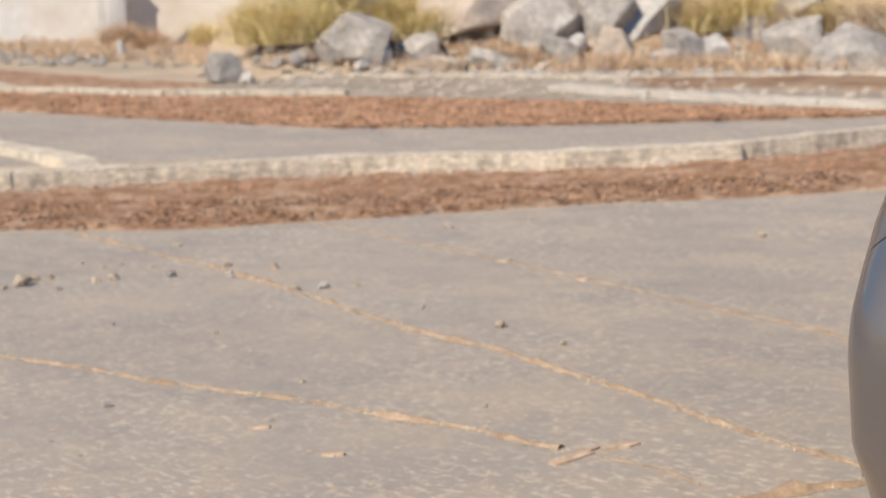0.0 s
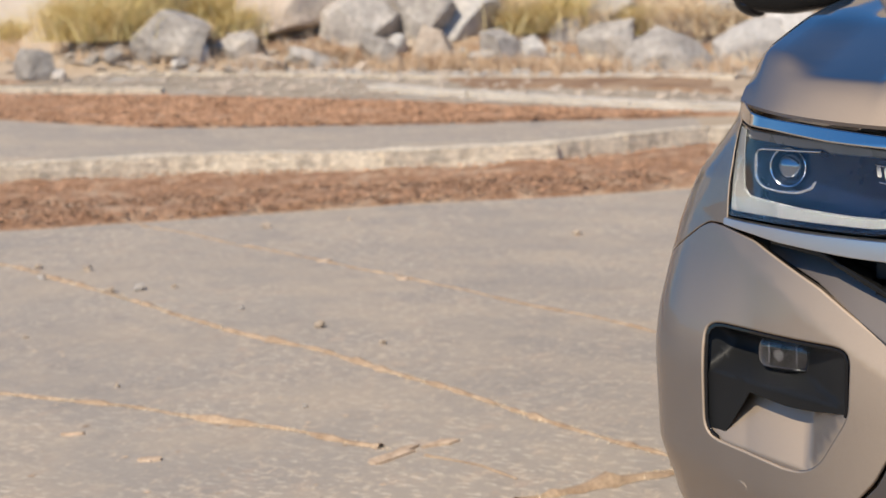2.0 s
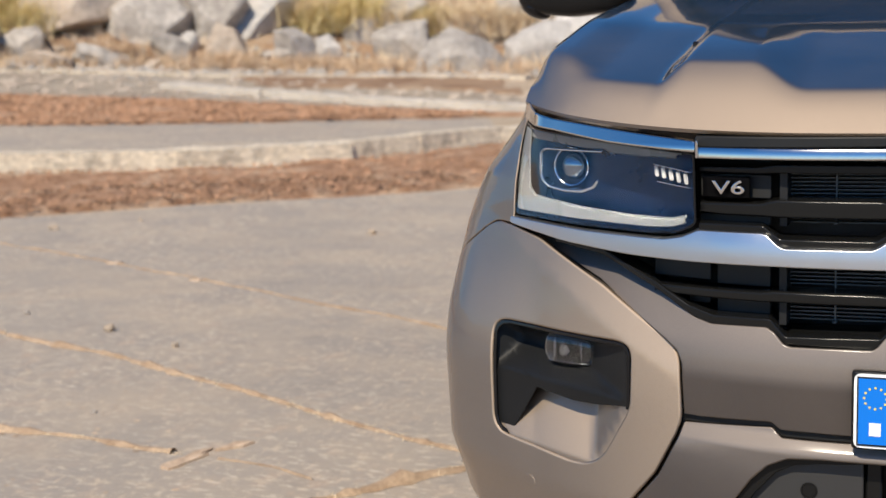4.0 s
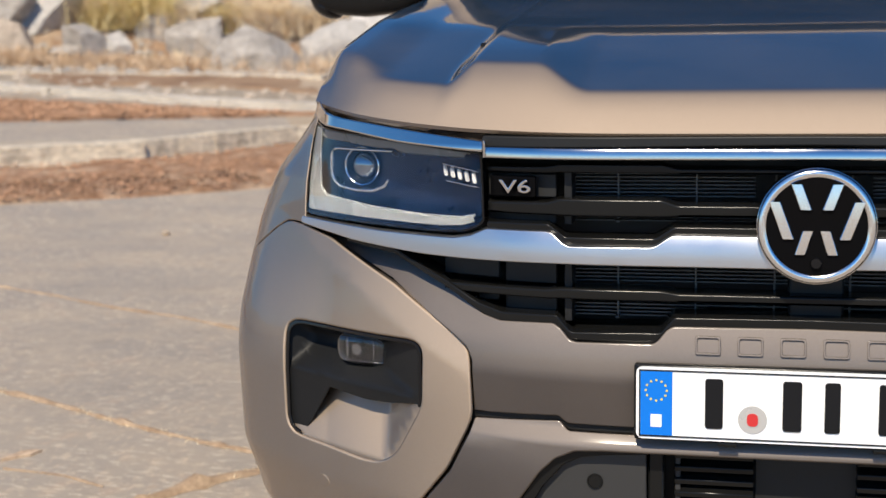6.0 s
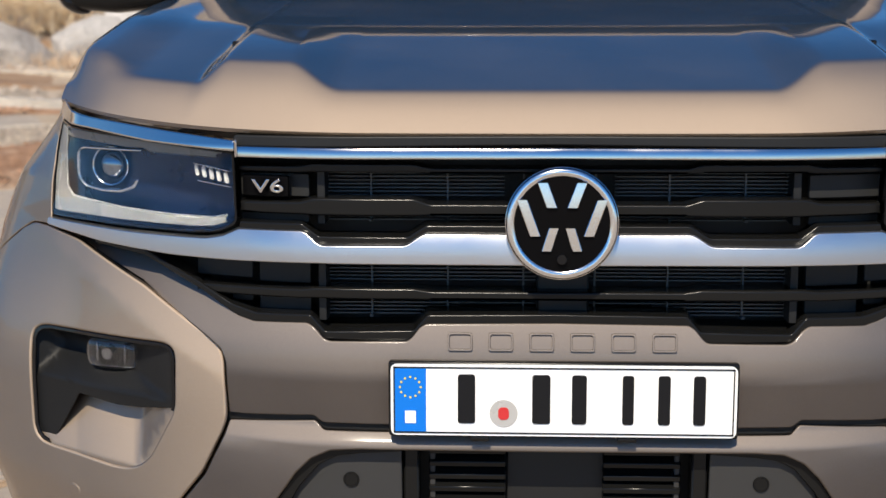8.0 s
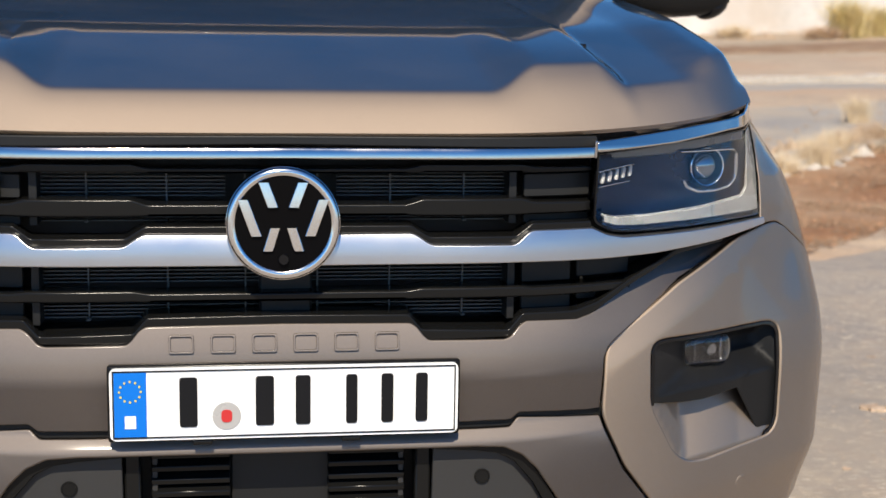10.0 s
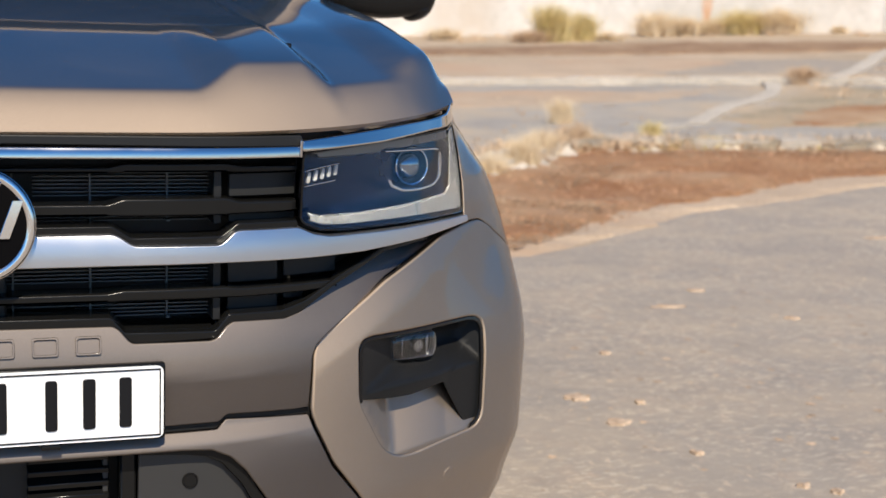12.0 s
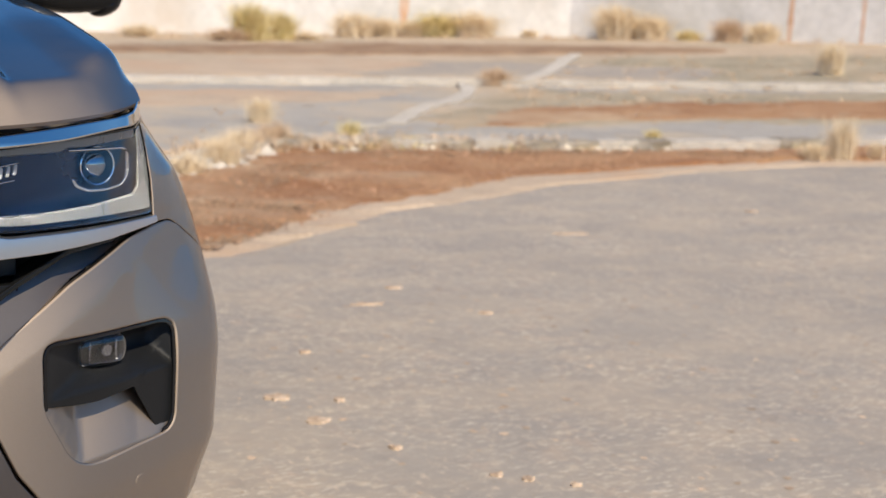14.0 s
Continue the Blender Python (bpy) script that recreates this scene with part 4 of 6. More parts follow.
meadow("dry_grass", "thin dry grass over the stony bank", 700, inside([(-22, 18.6), (-15, 20.5), (-9, 22), (-4, 22.5), (-4, 30), (-14, 30), (-22, 24)]), 0.55, GRASS_DRY, 8)
meadow("dry_grass", "thin brown weeds before the wall", 260, inside([(13, 32.5), (20, 33.5), (25, 29), (28, 23), (29, 24), (27, 29), (22, 34.5), (13, 36.5)]), 0.3, GRASS_BROWN, 9)
meadow("dry_grass", "weeds along the broken kerb", 620, inside([(4.4, 9.0), (5.5, 10.0), (7.2, 10.1), (9, 9.4), (9, 9.9), (7.2, 10.7), (5.2, 10.5), (4.3, 9.6)]), 0.20, GRASS_BROWN, 10)
meadow("dry_grass", "weeds before the old wall", 620, inside([(-33, 21.5), (-27.4, 18.4), (-23.1, 18.5), (-19, 18.8), (-20, 20.5), (-26, 23.6), (-30, 24)]), 0.38, GRASS_BROWN, 12)
meadow("dry_grass", "brown scrub among the stones at the foot of the bank", 1000, inside([(-19, 17.6), (-15, 19.3), (-9, 20.6), (-5, 20.9), (-5, 22.0), (-9, 21.7), (-15, 20.8), (-19, 19.2)]), 0.5, GRASS_BROWN, 13)
meadow("dry_grass", "olive weeds along the kerb of the red bed", 420, inside([(4.6, 9.2), (5.6, 10.0), (7.2, 10.0), (12.4, 8.3), (17, 7.1), (17, 7.6), (12.4, 8.8), (7.2, 10.7), (5.2, 10.6)]), 0.13, GRASS_OLIVE, 14)
meadow("dry_grass", "thin weeds on the soil behind the slabs", 420, inside([(11, 12.2), (24, 9), (28, 12), (26, 20), (20, 23), (17, 20), (12, 16)]), 0.12, GRASS_BROWN, 15)


def crack_grass(path, label, per_metre, high, seed):
    r = random.Random(seed)
    vs, fs = [], []
    for (x0, y0), (x1, y1) in zip(path, path[1:]):
        for _ in range(int(per_metre * math.hypot(x1 - x0, y1 - y0))):
            u = r.random()
            x, y = x0 + (x1 - x0) * u, y0 + (y1 - y0) * u
            v = Vector((x, y, 0))
            x, y = x + 0.03 * noise.noise(v * 2.2) + r.gauss(0, 0.008), y + 0.03 * noise.noise(v * 2.2 + Vector((5, 5, 5))) + r.gauss(0, 0.008)
            blades(r, vs, fs, x, y, float(height(x, y)), high * r.uniform(0.3, 1), 0.03, 4, 0.003)
    return tagged(mesh("crack_grass", vs, fs, GRASS_DRY, smooth=0), label, "grass", kind="stuff")


crack_grass(CRACK_WIDE, "dry blades in the wide crack", 260, 0.022, 61)
crack_grass(CRACK_LONG[1:-2], "short dry blades along the crack", 90, 0.018, 62)
crack_grass(CRACK_NEAR[1:], "short dry blades along the long crack", 110, 0.016, 63)
scatter("leaf_litter", "small bits of dry leaf and straw on the asphalt", "litter", 620, inside([(1.4, 1.0), (3.0, 0.4), (6, 1.4), (7, 4), (4, 4.6), (2, 2.6)]), 0.022, LEAF, 0.12, seed=41, lift=-0.0105)
scatter("leaf_litter", "bits of dry straw near the truck", "litter", 160, inside([(-1.4, 0.8), (-3.4, 0.6), (-6, 1.2), (-6, 3), (-3, 2.2)]), 0.016, LEAF, 0.12, seed=42, lift=-0.0105)

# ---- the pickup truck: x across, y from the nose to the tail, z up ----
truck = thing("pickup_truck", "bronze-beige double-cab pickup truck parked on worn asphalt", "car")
ZW = [0.30, 0.40, 0.50, 0.65, 0.75, 0.84, 0.90, 0.95, 1.0, 1.05, 1.10, 1.16, 1.26]
WW = [0.97, 1.0, 1.019, 1.024, 1.023, 1.017, 1.009, 0.995, 0.970, 0.930, 0.890, 0.876, 0.880]
S_TAB = np.linspace(0, 6.0, 1201)


def plan_curve(k):
    """The truck's outline from above, from the middle of the nose round the corner and along the flank."""
    hd = np.where(S_TAB < 0.28, 0, np.arctan(2 * k * (S_TAB - 0.28)))
    h0 = math.atan(2 * k * 0.64)
    hd = np.where(S_TAB > 0.92, h0 + (radians(89) - h0) * ease(0.92, 1.16, S_TAB), hd)
    ds = S_TAB[1]
    dx = np.where(S_TAB <= 0.92, ds, ds * np.cos(hd))
    dy = np.where(S_TAB <= 0.92, ds * np.tan(hd), ds * np.sin(hd))
    return np.r_[0, np.cumsum(dx[1:])], np.r_[0, np.cumsum(dy[1:])]


PLAN_HI, PLAN_LO = plan_curve(0.9), plan_curve(0.7)


def wrap_all(s, z):
    """The points of the truck's skin at arc lengths s from the middle and heights z."""
    a = np.abs(s)
    k = ease(0.66, 0.96, z)
    bx = (1 - k) * np.interp(a, S_TAB, PLAN_LO[0]) + k * np.interp(a, S_TAB, PLAN_HI[0])
    by = (1 - k) * np.interp(a, S_TAB, PLAN_LO[1]) + k * np.interp(a, S_TAB, PLAN_HI[1])
    bx = np.where(bx > 0.8, 0.8 + (bx - 0.8) * (np.interp(z, ZW, WW) - 0.8) / 0.192, bx)
    return np.where(s < 0, -bx, bx), by


def wrap(s, z):
    x, y = wrap_all(np.array([float(s)]), np.array([float(z)]))
    return float(x[0]), float(y[0])


def surface(s, z, off, relief):
    """Points that lie off + relief metres inside the skin, and the way inwards at each."""
    x, y = wrap_all(s, z)
    x1, y1 = wrap_all(s + 0.004, z)
    x0, y0 = wrap_all(s - 0.004, z)
    t = np.stack([x1 - x0, y1 - y0], 1)
    t /= np.linalg.norm(t, axis=1)[:, None]
    k = (1 - ease(0.92, 1.02, np.abs(s)))[:, None]
    inward = np.concatenate([np.stack([-t[:, 1], t[:, 0]], 1) * (1 - k) + np.stack([0.3 * x, np.ones_like(x)], 1) * k, np.zeros((len(x), 1))], 1)
    inward /= np.linalg.norm(inward, axis=1)[:, None]
    d = off + (np.array([relief(a, b) for a, b in zip(s.tolist(), z.tolist())]) if relief else np.zeros_like(x))
    return np.stack([x, y, z], 1) + inward * d[:, None], inward


def soft_loop(loop, r):
    """The outline with its corners rounded off."""
    out, n = [], len(loop)
    for i in range(n):
        p, q, w = Vector(loop[i - 1]), Vector(loop[i]), Vector(loop[(i + 1) % n])
        a, b = p - q, w - q
        if r <= 0 or a.length < 1e-6 or b.length < 1e-6 or a.angle(b) > radians(172):
            out.append(tuple(q))
            continue
        u, v = q + a * min(r / a.length, 0.45), q + b * min(r / b.length, 0.45)
        out += [tuple(u * (1 - k) ** 2 + q * 2 * k * (1 - k) + v * k * k) for k in (0, 0.25, 0.5, 0.75, 1)]
    return out


def shrink(loop, r, hole):
    """The outline drawn back by r towards the material."""
    n = len(loop)
    area = sum(loop[i - 1][0] * loop[i][1] - loop[i][0] * loop[i - 1][1] for i in range(n))
    sign = (1 if area > 0 else -1) * (-1 if hole else 1)
    out = []
    for i in range(n):
        p, q, w = Vector(loop[i - 1]), Vector(loop[i]), Vector(loop[(i + 1) % n])
        a, b = (q - p).normalized(), (w - q).normalized()
        m = Vector((-a.y, a.x)) + Vector((-b.y, b.x))
        m = m / max(0.5, m.length_squared / 2)
        out.append(tuple(q + m * r * sign))
    return out


def skin(outline, holes=(), off=0.0, deep=0.015, step=0.035, relief=None, bevel=0.003, seg=2, side=1, zstep=None, soft=0.004):
    """A panel of the front: an outline in arc length and height, laid on the skin, given depth and rounded edges."""
    bm = bmesh.new()
    facing = bm.verts.layers.float_vector.new("facing")
    loops = [soft_loop(loop, soft) for loop in (outline, *holes)]
    if bevel:
        loops = [shrink(loop, bevel, k > 0) for k, loop in enumerate(loops)]
    loops = [[Vector((a, z, 0)) for a, z in loop] for loop in loops]
    vs = [bm.verts.new((v.x, 0, v.y)) for loop in loops for v in loop]
    for tri in tessellate_polygon(loops):
        bm.faces.new([vs[i] for i in tri])
    xs, zs = [v.co.x for v in bm.verts], [v.co.z for v in bm.verts]
    for axis, lo, hi in ((0, min(xs), max(xs)), (2, min(zs), max(zs))):
        st = zstep if axis == 2 and zstep else step if hi - lo < 1.4 else step * 1.6
        for i in range(int(lo / st) - 1, int(hi / st) + 2):
            if lo + 0.1 * st < i * st < hi - 0.1 * st:
                co, no = [0, 0, 0], [0, 0, 0]
                co[axis], no[axis] = i * st, 1
                bmesh.ops.bisect_plane(bm, geom=bm.verts[:] + bm.edges[:] + bm.faces[:], dist=0.0003, plane_co=co, plane_no=no)
    bm.normal_update()
    for f in bm.faces:
        if f.normal.y > 0:
            f.normal_flip()
    bm.verts.ensure_lookup_table()
    bm.verts.index_update()
    flat = bm.verts[:]
    front = bm.faces[:]
    rim = [e for e in bm.edges if e.is_boundary]
    outward = {}
    for e in rim:
        a, b = e.verts
        d = (b.co - a.co).cross(Vector((0, 1, 0)))
        if d.length < 1e-9:
            continue
        if d.dot(e.link_faces[0].calc_center_median() - a.co) > 0:
            d = -d
        for v in (a, b):
            outward[v] = outward.get(v, Vector()) + d.normalized()
    s, z = np.array([v.co.x for v in flat]), np.array([v.co.z for v in flat])
    h = 0.004 if relief else 0.012
    pts, ins = surface(s, z, off, relief)
    along = surface(s + h, z, off, relief)[0] - surface(s - h, z, off, relief)[0]
    up = surface(s, z + h, off, relief)[0] - surface(s, z - h, off, relief)[0]
    nor = np.cross(along, up)
    nor /= np.linalg.norm(nor, axis=1)[:, None]
    along /= np.linalg.norm(along, axis=1)[:, None]
    up /= np.linalg.norm(up, axis=1)[:, None]
    for v, p, q in zip(flat, pts, nor):
        v.co, v[facing] = p, q
    if deep:
        def copy(v, co, way):
            w = bm.verts.new(co)
            w[facing] = way
            return w
        back = {v: copy(v, v.co + Vector(ins[v.index]) * deep, -Vector(nor[v.index])) for v in flat}
        for f in front:
            bm.faces.new([back[v] for v in reversed(f.verts)])
        rings = []
        for v, d in outward.items():
            n, o = Vector(nor[v.index]), Vector(along[v.index]) * d.x + Vector(up[v.index]) * d.z
            o = (o - n * o.dot(n)).normalized()
            base, row = v.co.copy(), [v]
            if bevel:
                for k in range(1, seg + 1):
                    t = math.pi / 2 * k / seg
                    row.append(copy(v, base + o * bevel * math.sin(t) - n * bevel * (1 - math.cos(t)), n * math.cos(t) + o * math.sin(t)))
            else:
                row.append(copy(v, base, o))
            row.append(copy(v, row[-1].co + Vector(ins[v.index]) * max(deep - bevel, 0.0005), o))
            rings.append((v, row))
        rings = dict(rings)
        for e in rim:
            a, b = e.verts
            if a not in rings or b not in rings:
                continue
            ring_of = list(e.link_faces[0].verts)
            if ring_of[(ring_of.index(a) + 1) % len(ring_of)] is not b:
                a, b = b, a
            for k in range(len(rings[a]) - 1):
                if k or bevel:
                    bm.faces.new((rings[b][k], rings[a][k], rings[a][k + 1], rings[b][k + 1]))
    if side < 0:
        for v in bm.verts:
            v.co.x = -v.co.x
            v[facing] = Vector((-v[facing].x, v[facing].y, v[facing].z))
        bmesh.ops.reverse_faces(bm, faces=bm.faces[:])
    return bm


def mirrored(half):
    """A closed outline across the middle from its right half, listed from the middle outwards and back."""
    return half + [(-a, z) for a, z in reversed(half) if a > 0]


SIDES = (-1, 1)

# painted front corners with the fog lamp pocket
CORNER = [(0.862, 0.916), (0.797, 0.903), (0.657, 0.847), (0.542, 0.780), (0.522, 0.766), (0.514, 0.745), (0.511, 0.653), (0.520, 0.628), (0.556, 0.558), (0.604, 0.498), (0.66, 0.42), (0.72, 0.34),
          (1.25, 0.30), (1.24, 0.46), (1.19, 0.60), (1.18, 0.74), (1.13, 0.80), (0.96, 0.885), (0.90, 0.918)]
POCKET = [(0.600, 0.740), (0.604, 0.752), (0.613, 0.758), (0.628, 0.760), (0.845, 0.754), (0.862, 0.751), (0.874, 0.742), (0.879, 0.728), (0.880, 0.70), (0.880, 0.575), (0.876, 0.560), (0.866, 0.550), (0.850, 0.547), (0.72, 0.540),
          (0.690, 0.543), (0.668, 0.553), (0.650, 0.570), (0.610, 0.640), (0.602, 0.660)]


def corner_relief(s, z):
    """A crease runs from the lamp's corner inwards; the band above it leans back."""
    d = 0.0
    if s < 1.1:
        t = (z - 0.887 + (0.841 - s) * 0.535) * 0.88
        d = 0.19 * (t + math.sqrt(t * t + 0.00001)) / 2 * float(ease(0.66, 0.76, z))
    return d + 0.012 * float(ease(0.5, 0.40, z)) + 0.03 * float(ease(0.40, 0.30, z))


def soft_least(values, round_off):
    return -round_off * math.log(sum(math.exp(-v / round_off) for v in values))


def rounded_bowl(bm, m):
    """A shallow rounded oblong bowl with ribs, for the fog lamp."""
    bmesh.ops.create_grid(bm, x_segments=28, y_segments=14, size=1.0, matrix=Matrix())
    for v in bm.verts:
        u, w = v.co.x, v.co.y
        k = 1 - 0.20 * u * u * w * w
        v.co = m @ Vector((0.050 * u * k, 0.0275 * w * k, 0.003 - 0.016 * (1 - u * u) * (1 - w * w) + 0.0015 * math.cos(u * 16)))


def floor_relief(s, z):
    """The painted lip ramps inwards, and turns up into a facet at its inner end."""
    inner = 0.602 + max(0.0, 0.662 - z) * 0.60
    return soft_least([max(0.0, z - 0.548) * 0.62, max(0.0, s - inner) * 1.1], 0.0025)


def insert_relief(s, z):
    """A black dish with sloping sides and a shelf above the cross bar."""
    bar = np.interp(s, [0.60, 0.70, 0.79, 0.88], [0.668, 0.664, 0.672, 0.664])
    sides = [0.010 + max(0.0, z - bar) * 1.9, 0.006 + max(0.0, 0.758 - z) * 2.2, 0.004 + max(0.0, s - 0.606) * 0.75, 0.006 + max(0.0, 0.876 - s) * 1.3, 0.072]
    if z < bar:
        sides.append(0.010 + (bar - z) * (0.18 if s < 0.79 else 0.18 + 6.0 * min(s - 0.79, 0.09)))
    return soft_least(sides, 0.006)


for sd in SIDES:
    cn = part("bumper_corner", skin(CORNER, (POCKET,), 0.0, 0.016, 0.02, corner_relief, 0.0045, 5, sd, soft=0.012), BRONZE, truck)
    part("pocket_floor", skin([(0.598, 0.668), (0.604, 0.63), (0.640, 0.570), (0.664, 0.545), (0.69, 0.535), (0.86, 0.540), (0.884, 0.56), (0.884, 0.60), (0.80, 0.672), (0.70, 0.668)], (), 0.005, 0.01, 0.012,
                              floor_relief, 0.001, 1, sd), BRONZE, cn, "body-coloured lower lip of the fog lamp pocket")
    part("pocket_insert", skin([(0.602, 0.655), (0.6015, 0.740), (0.606, 0.752), (0.615, 0.757), (0.845, 0.752), (0.862, 0.749), (0.873, 0.741), (0.877, 0.728), (0.878, 0.575), (0.873, 0.560), (0.862, 0.552), (0.850, 0.551), (0.838, 0.560), (0.790, 0.647), (0.711, 0.642), (0.66, 0.646)],
                               (), 0.004, 0.03, 0.012, insert_relief, 0.002, 2, sd), POCKET_BLACK, cn, "black dished insert with a cross bar")
    trim = [(0.604, 0.650), (0.6005, 0.662), (0.6005, 0.740), (0.605, 0.752), (0.613, 0.7575), (0.628, 0.759), (0.845, 0.7535), (0.862, 0.7505), (0.8735, 0.742), (0.8785, 0.728), (0.8795, 0.575), (0.875, 0.560), (0.865, 0.5505), (0.850, 0.548)]
    inner = [(0.852, 0.554), (0.862, 0.557), (0.869, 0.564), (0.8725, 0.577), (0.8715, 0.726), (0.867, 0.737), (0.858, 0.744), (0.843, 0.7475), (0.628, 0.7525), (0.616, 0.7515), (0.610, 0.747), (0.607, 0.738), (0.607, 0.662), (0.609, 0.652)]
    part("pocket_trim", skin(trim + inner, (), 0.002, 0.03, 0.03, None, 0.0015, 2, sd, soft=0.002), GLOSS, cn, "gloss black edging of the pocket")
    part("pocket_lining", skin([(0.585, 0.775), (0.90, 0.770), (0.90, 0.545), (0.585, 0.55)], (), 0.10, 0.01, 0.04, None, 0, 1, sd), MATT, cn, "matt black pocket lining")
    fx, fy = wrap(0.728, 0.722)
    face = Matrix.Translation((sd * fx, fy + 0.040, 0.7195)) @ Matrix.Rotation(sd * 0.30, 4, "Z") @ FRONT
    bm = bmesh.new()
    box(bm, -0.056, 0.056, -0.033, 0.033, -0.07, 0.0, 0.020, 6, face)
    fog = part("fog_lamp", bm, GLOSS, cn, "small fog lamp with a clear lens")
    bm = bmesh.new()
    rounded_bowl(bm, face)
    part("fog_reflector", bm, FOG_BOWL, fog, "dark silvered reflector")
    bm = bmesh.new()
    tube(bm, 0.0145, 0.0095, 0.010, face @ Matrix.Translation((sd * 0.006, 0.0, 0.005)), 24)
    for u0, u1, w0, w1 in ((-0.040, 0.040, -0.0215, -0.0200), (0.026, 0.030, -0.016, 0.016), (-0.026, -0.023, -0.016, 0.016)):
        box(bm, sd * u0 if sd > 0 else sd * u1, sd * u1 if sd > 0 else sd * u0, w0, w1, 0.0, 0.005, 0.0006, 1, face)
    bmesh.ops.recalc_face_normals(bm, faces=bm.faces[:])
    part("fog_optic", bm, SMOKED_SILVER, fog)
    bm = bmesh.new()
    bmesh.ops.create_grid(bm, x_segments=16, y_segments=10, size=1.0)
    for v in bm.verts:
        u, w = v.co.x, v.co.y
        k = 1 - 0.20 * u * u * w * w
        v.co = Vector((0.052 * u * k, 0.029 * w * k, 0.016 * (1 - u ** 4) ** 0.5 * (1 - w ** 4) ** 0.5 if max(abs(u), abs(w)) < 1 else 0.0))
    bmesh.ops.solidify(bm, geom=bm.faces[:], thickness=0.003)
    bmesh.ops.transform(bm, matrix=face, verts=bm.verts[:])
    bmesh.ops.recalc_face_normals(bm, faces=bm.faces[:])
    part("fog_lens", bm, CLEAR, fog, "clear curved lens", smooth=60).visible_shadow = False
    bm = bmesh.new()
    tube(bm, 0.0035, 0.0035, 0.004, Matrix.Translation((sd * wrap(0.705, 0.652)[0], wrap(0.705, 0.652)[1] + 0.0135, 0.652)) @ FRONT, 12)
    part("bar_bolt", bm, SEAL, cn)
    # parking sensor
    for rad, out in ((0.0122, -0.0004), (0.0098, -0.0010)):
        part("parking_sensor", skin([(0.808 + rad * math.cos(k * math.pi / 12), 0.477 + rad * math.sin(k * math.pi / 12)) for k in range(24)], (), out, 0.006, 0.02, corner_relief, 0.0008, 2, sd, soft=0), BRONZE, cn)

# graphite bumper: upper bar with the grille's lower frame, and the lower apron
UPPER = [(0.0, 0.814), (0.197, 0.812), (0.207, 0.806), (0.219, 0.791), (0.226, 0.786), (0.343, 0.785), (0.352, 0.788), (0.366, 0.804), (0.378, 0.811), (0.464, 0.809), (0.488, 0.815),
         (0.551, 0.853), (0.592, 0.870), (0.647, 0.894), (0.757, 0.903), (0.80, 0.898), (0.654, 0.8435), (0.540, 0.777), (0.5195, 0.762), (0.5112, 0.7435), (0.508, 0.657), (0.37, 0.664), (0.356, 0.652), (0.0, 0.648)]


def bar_relief(s, z):
    return 2.6 * max(0.0, z - 0.735) ** 2 + 0.22 * max(0.0, 0.725 - z) + 0.14 * max(0.0, z - 0.78) * float(ease(0.45, 0.55, abs(s)))


bumper = part("bumper", skin(mirrored(UPPER), (), -0.004, 0.03, 0.03, bar_relief, 0.0035, 4), GRAPHITE, truck, "graphite-brown metallic bumper bar")
LOWER = [(0.0, 0.643), (0.354, 0.645), (0.368, 0.657), (0.507, 0.650), (0.516, 0.628), (0.552, 0.556), (0.600, 0.496), (0.655, 0.42), (0.60, 0.40), (0.49, 0.44), (0.437, 0.520), (0.400, 0.575), (0.375, 0.600), (0.345, 0.614), (0.30, 0.617), (0.0, 0.616)]
part("lower_apron", skin(mirrored(LOWER), (), -0.006, 0.03, 0.03, lambda s, z: 0.018 * float(ease(0.622, 0.655, z)) + 0.012 * float(ease(0.60, 0.45, z)), 0.0035, 4), GRAPHITE, bumper, "graphite lower apron with a rolled lip")
part("bumper_recess", skin(mirrored([(0.0, 0.668), (0.36, 0.672), (0.515, 0.665), (0.515, 0.64), (0.35, 0.636), (0.0, 0.632)]), (), 0.02, 0.01, 0.06, None, 0), MATT, bumper, "dark gap between bumper and apron")
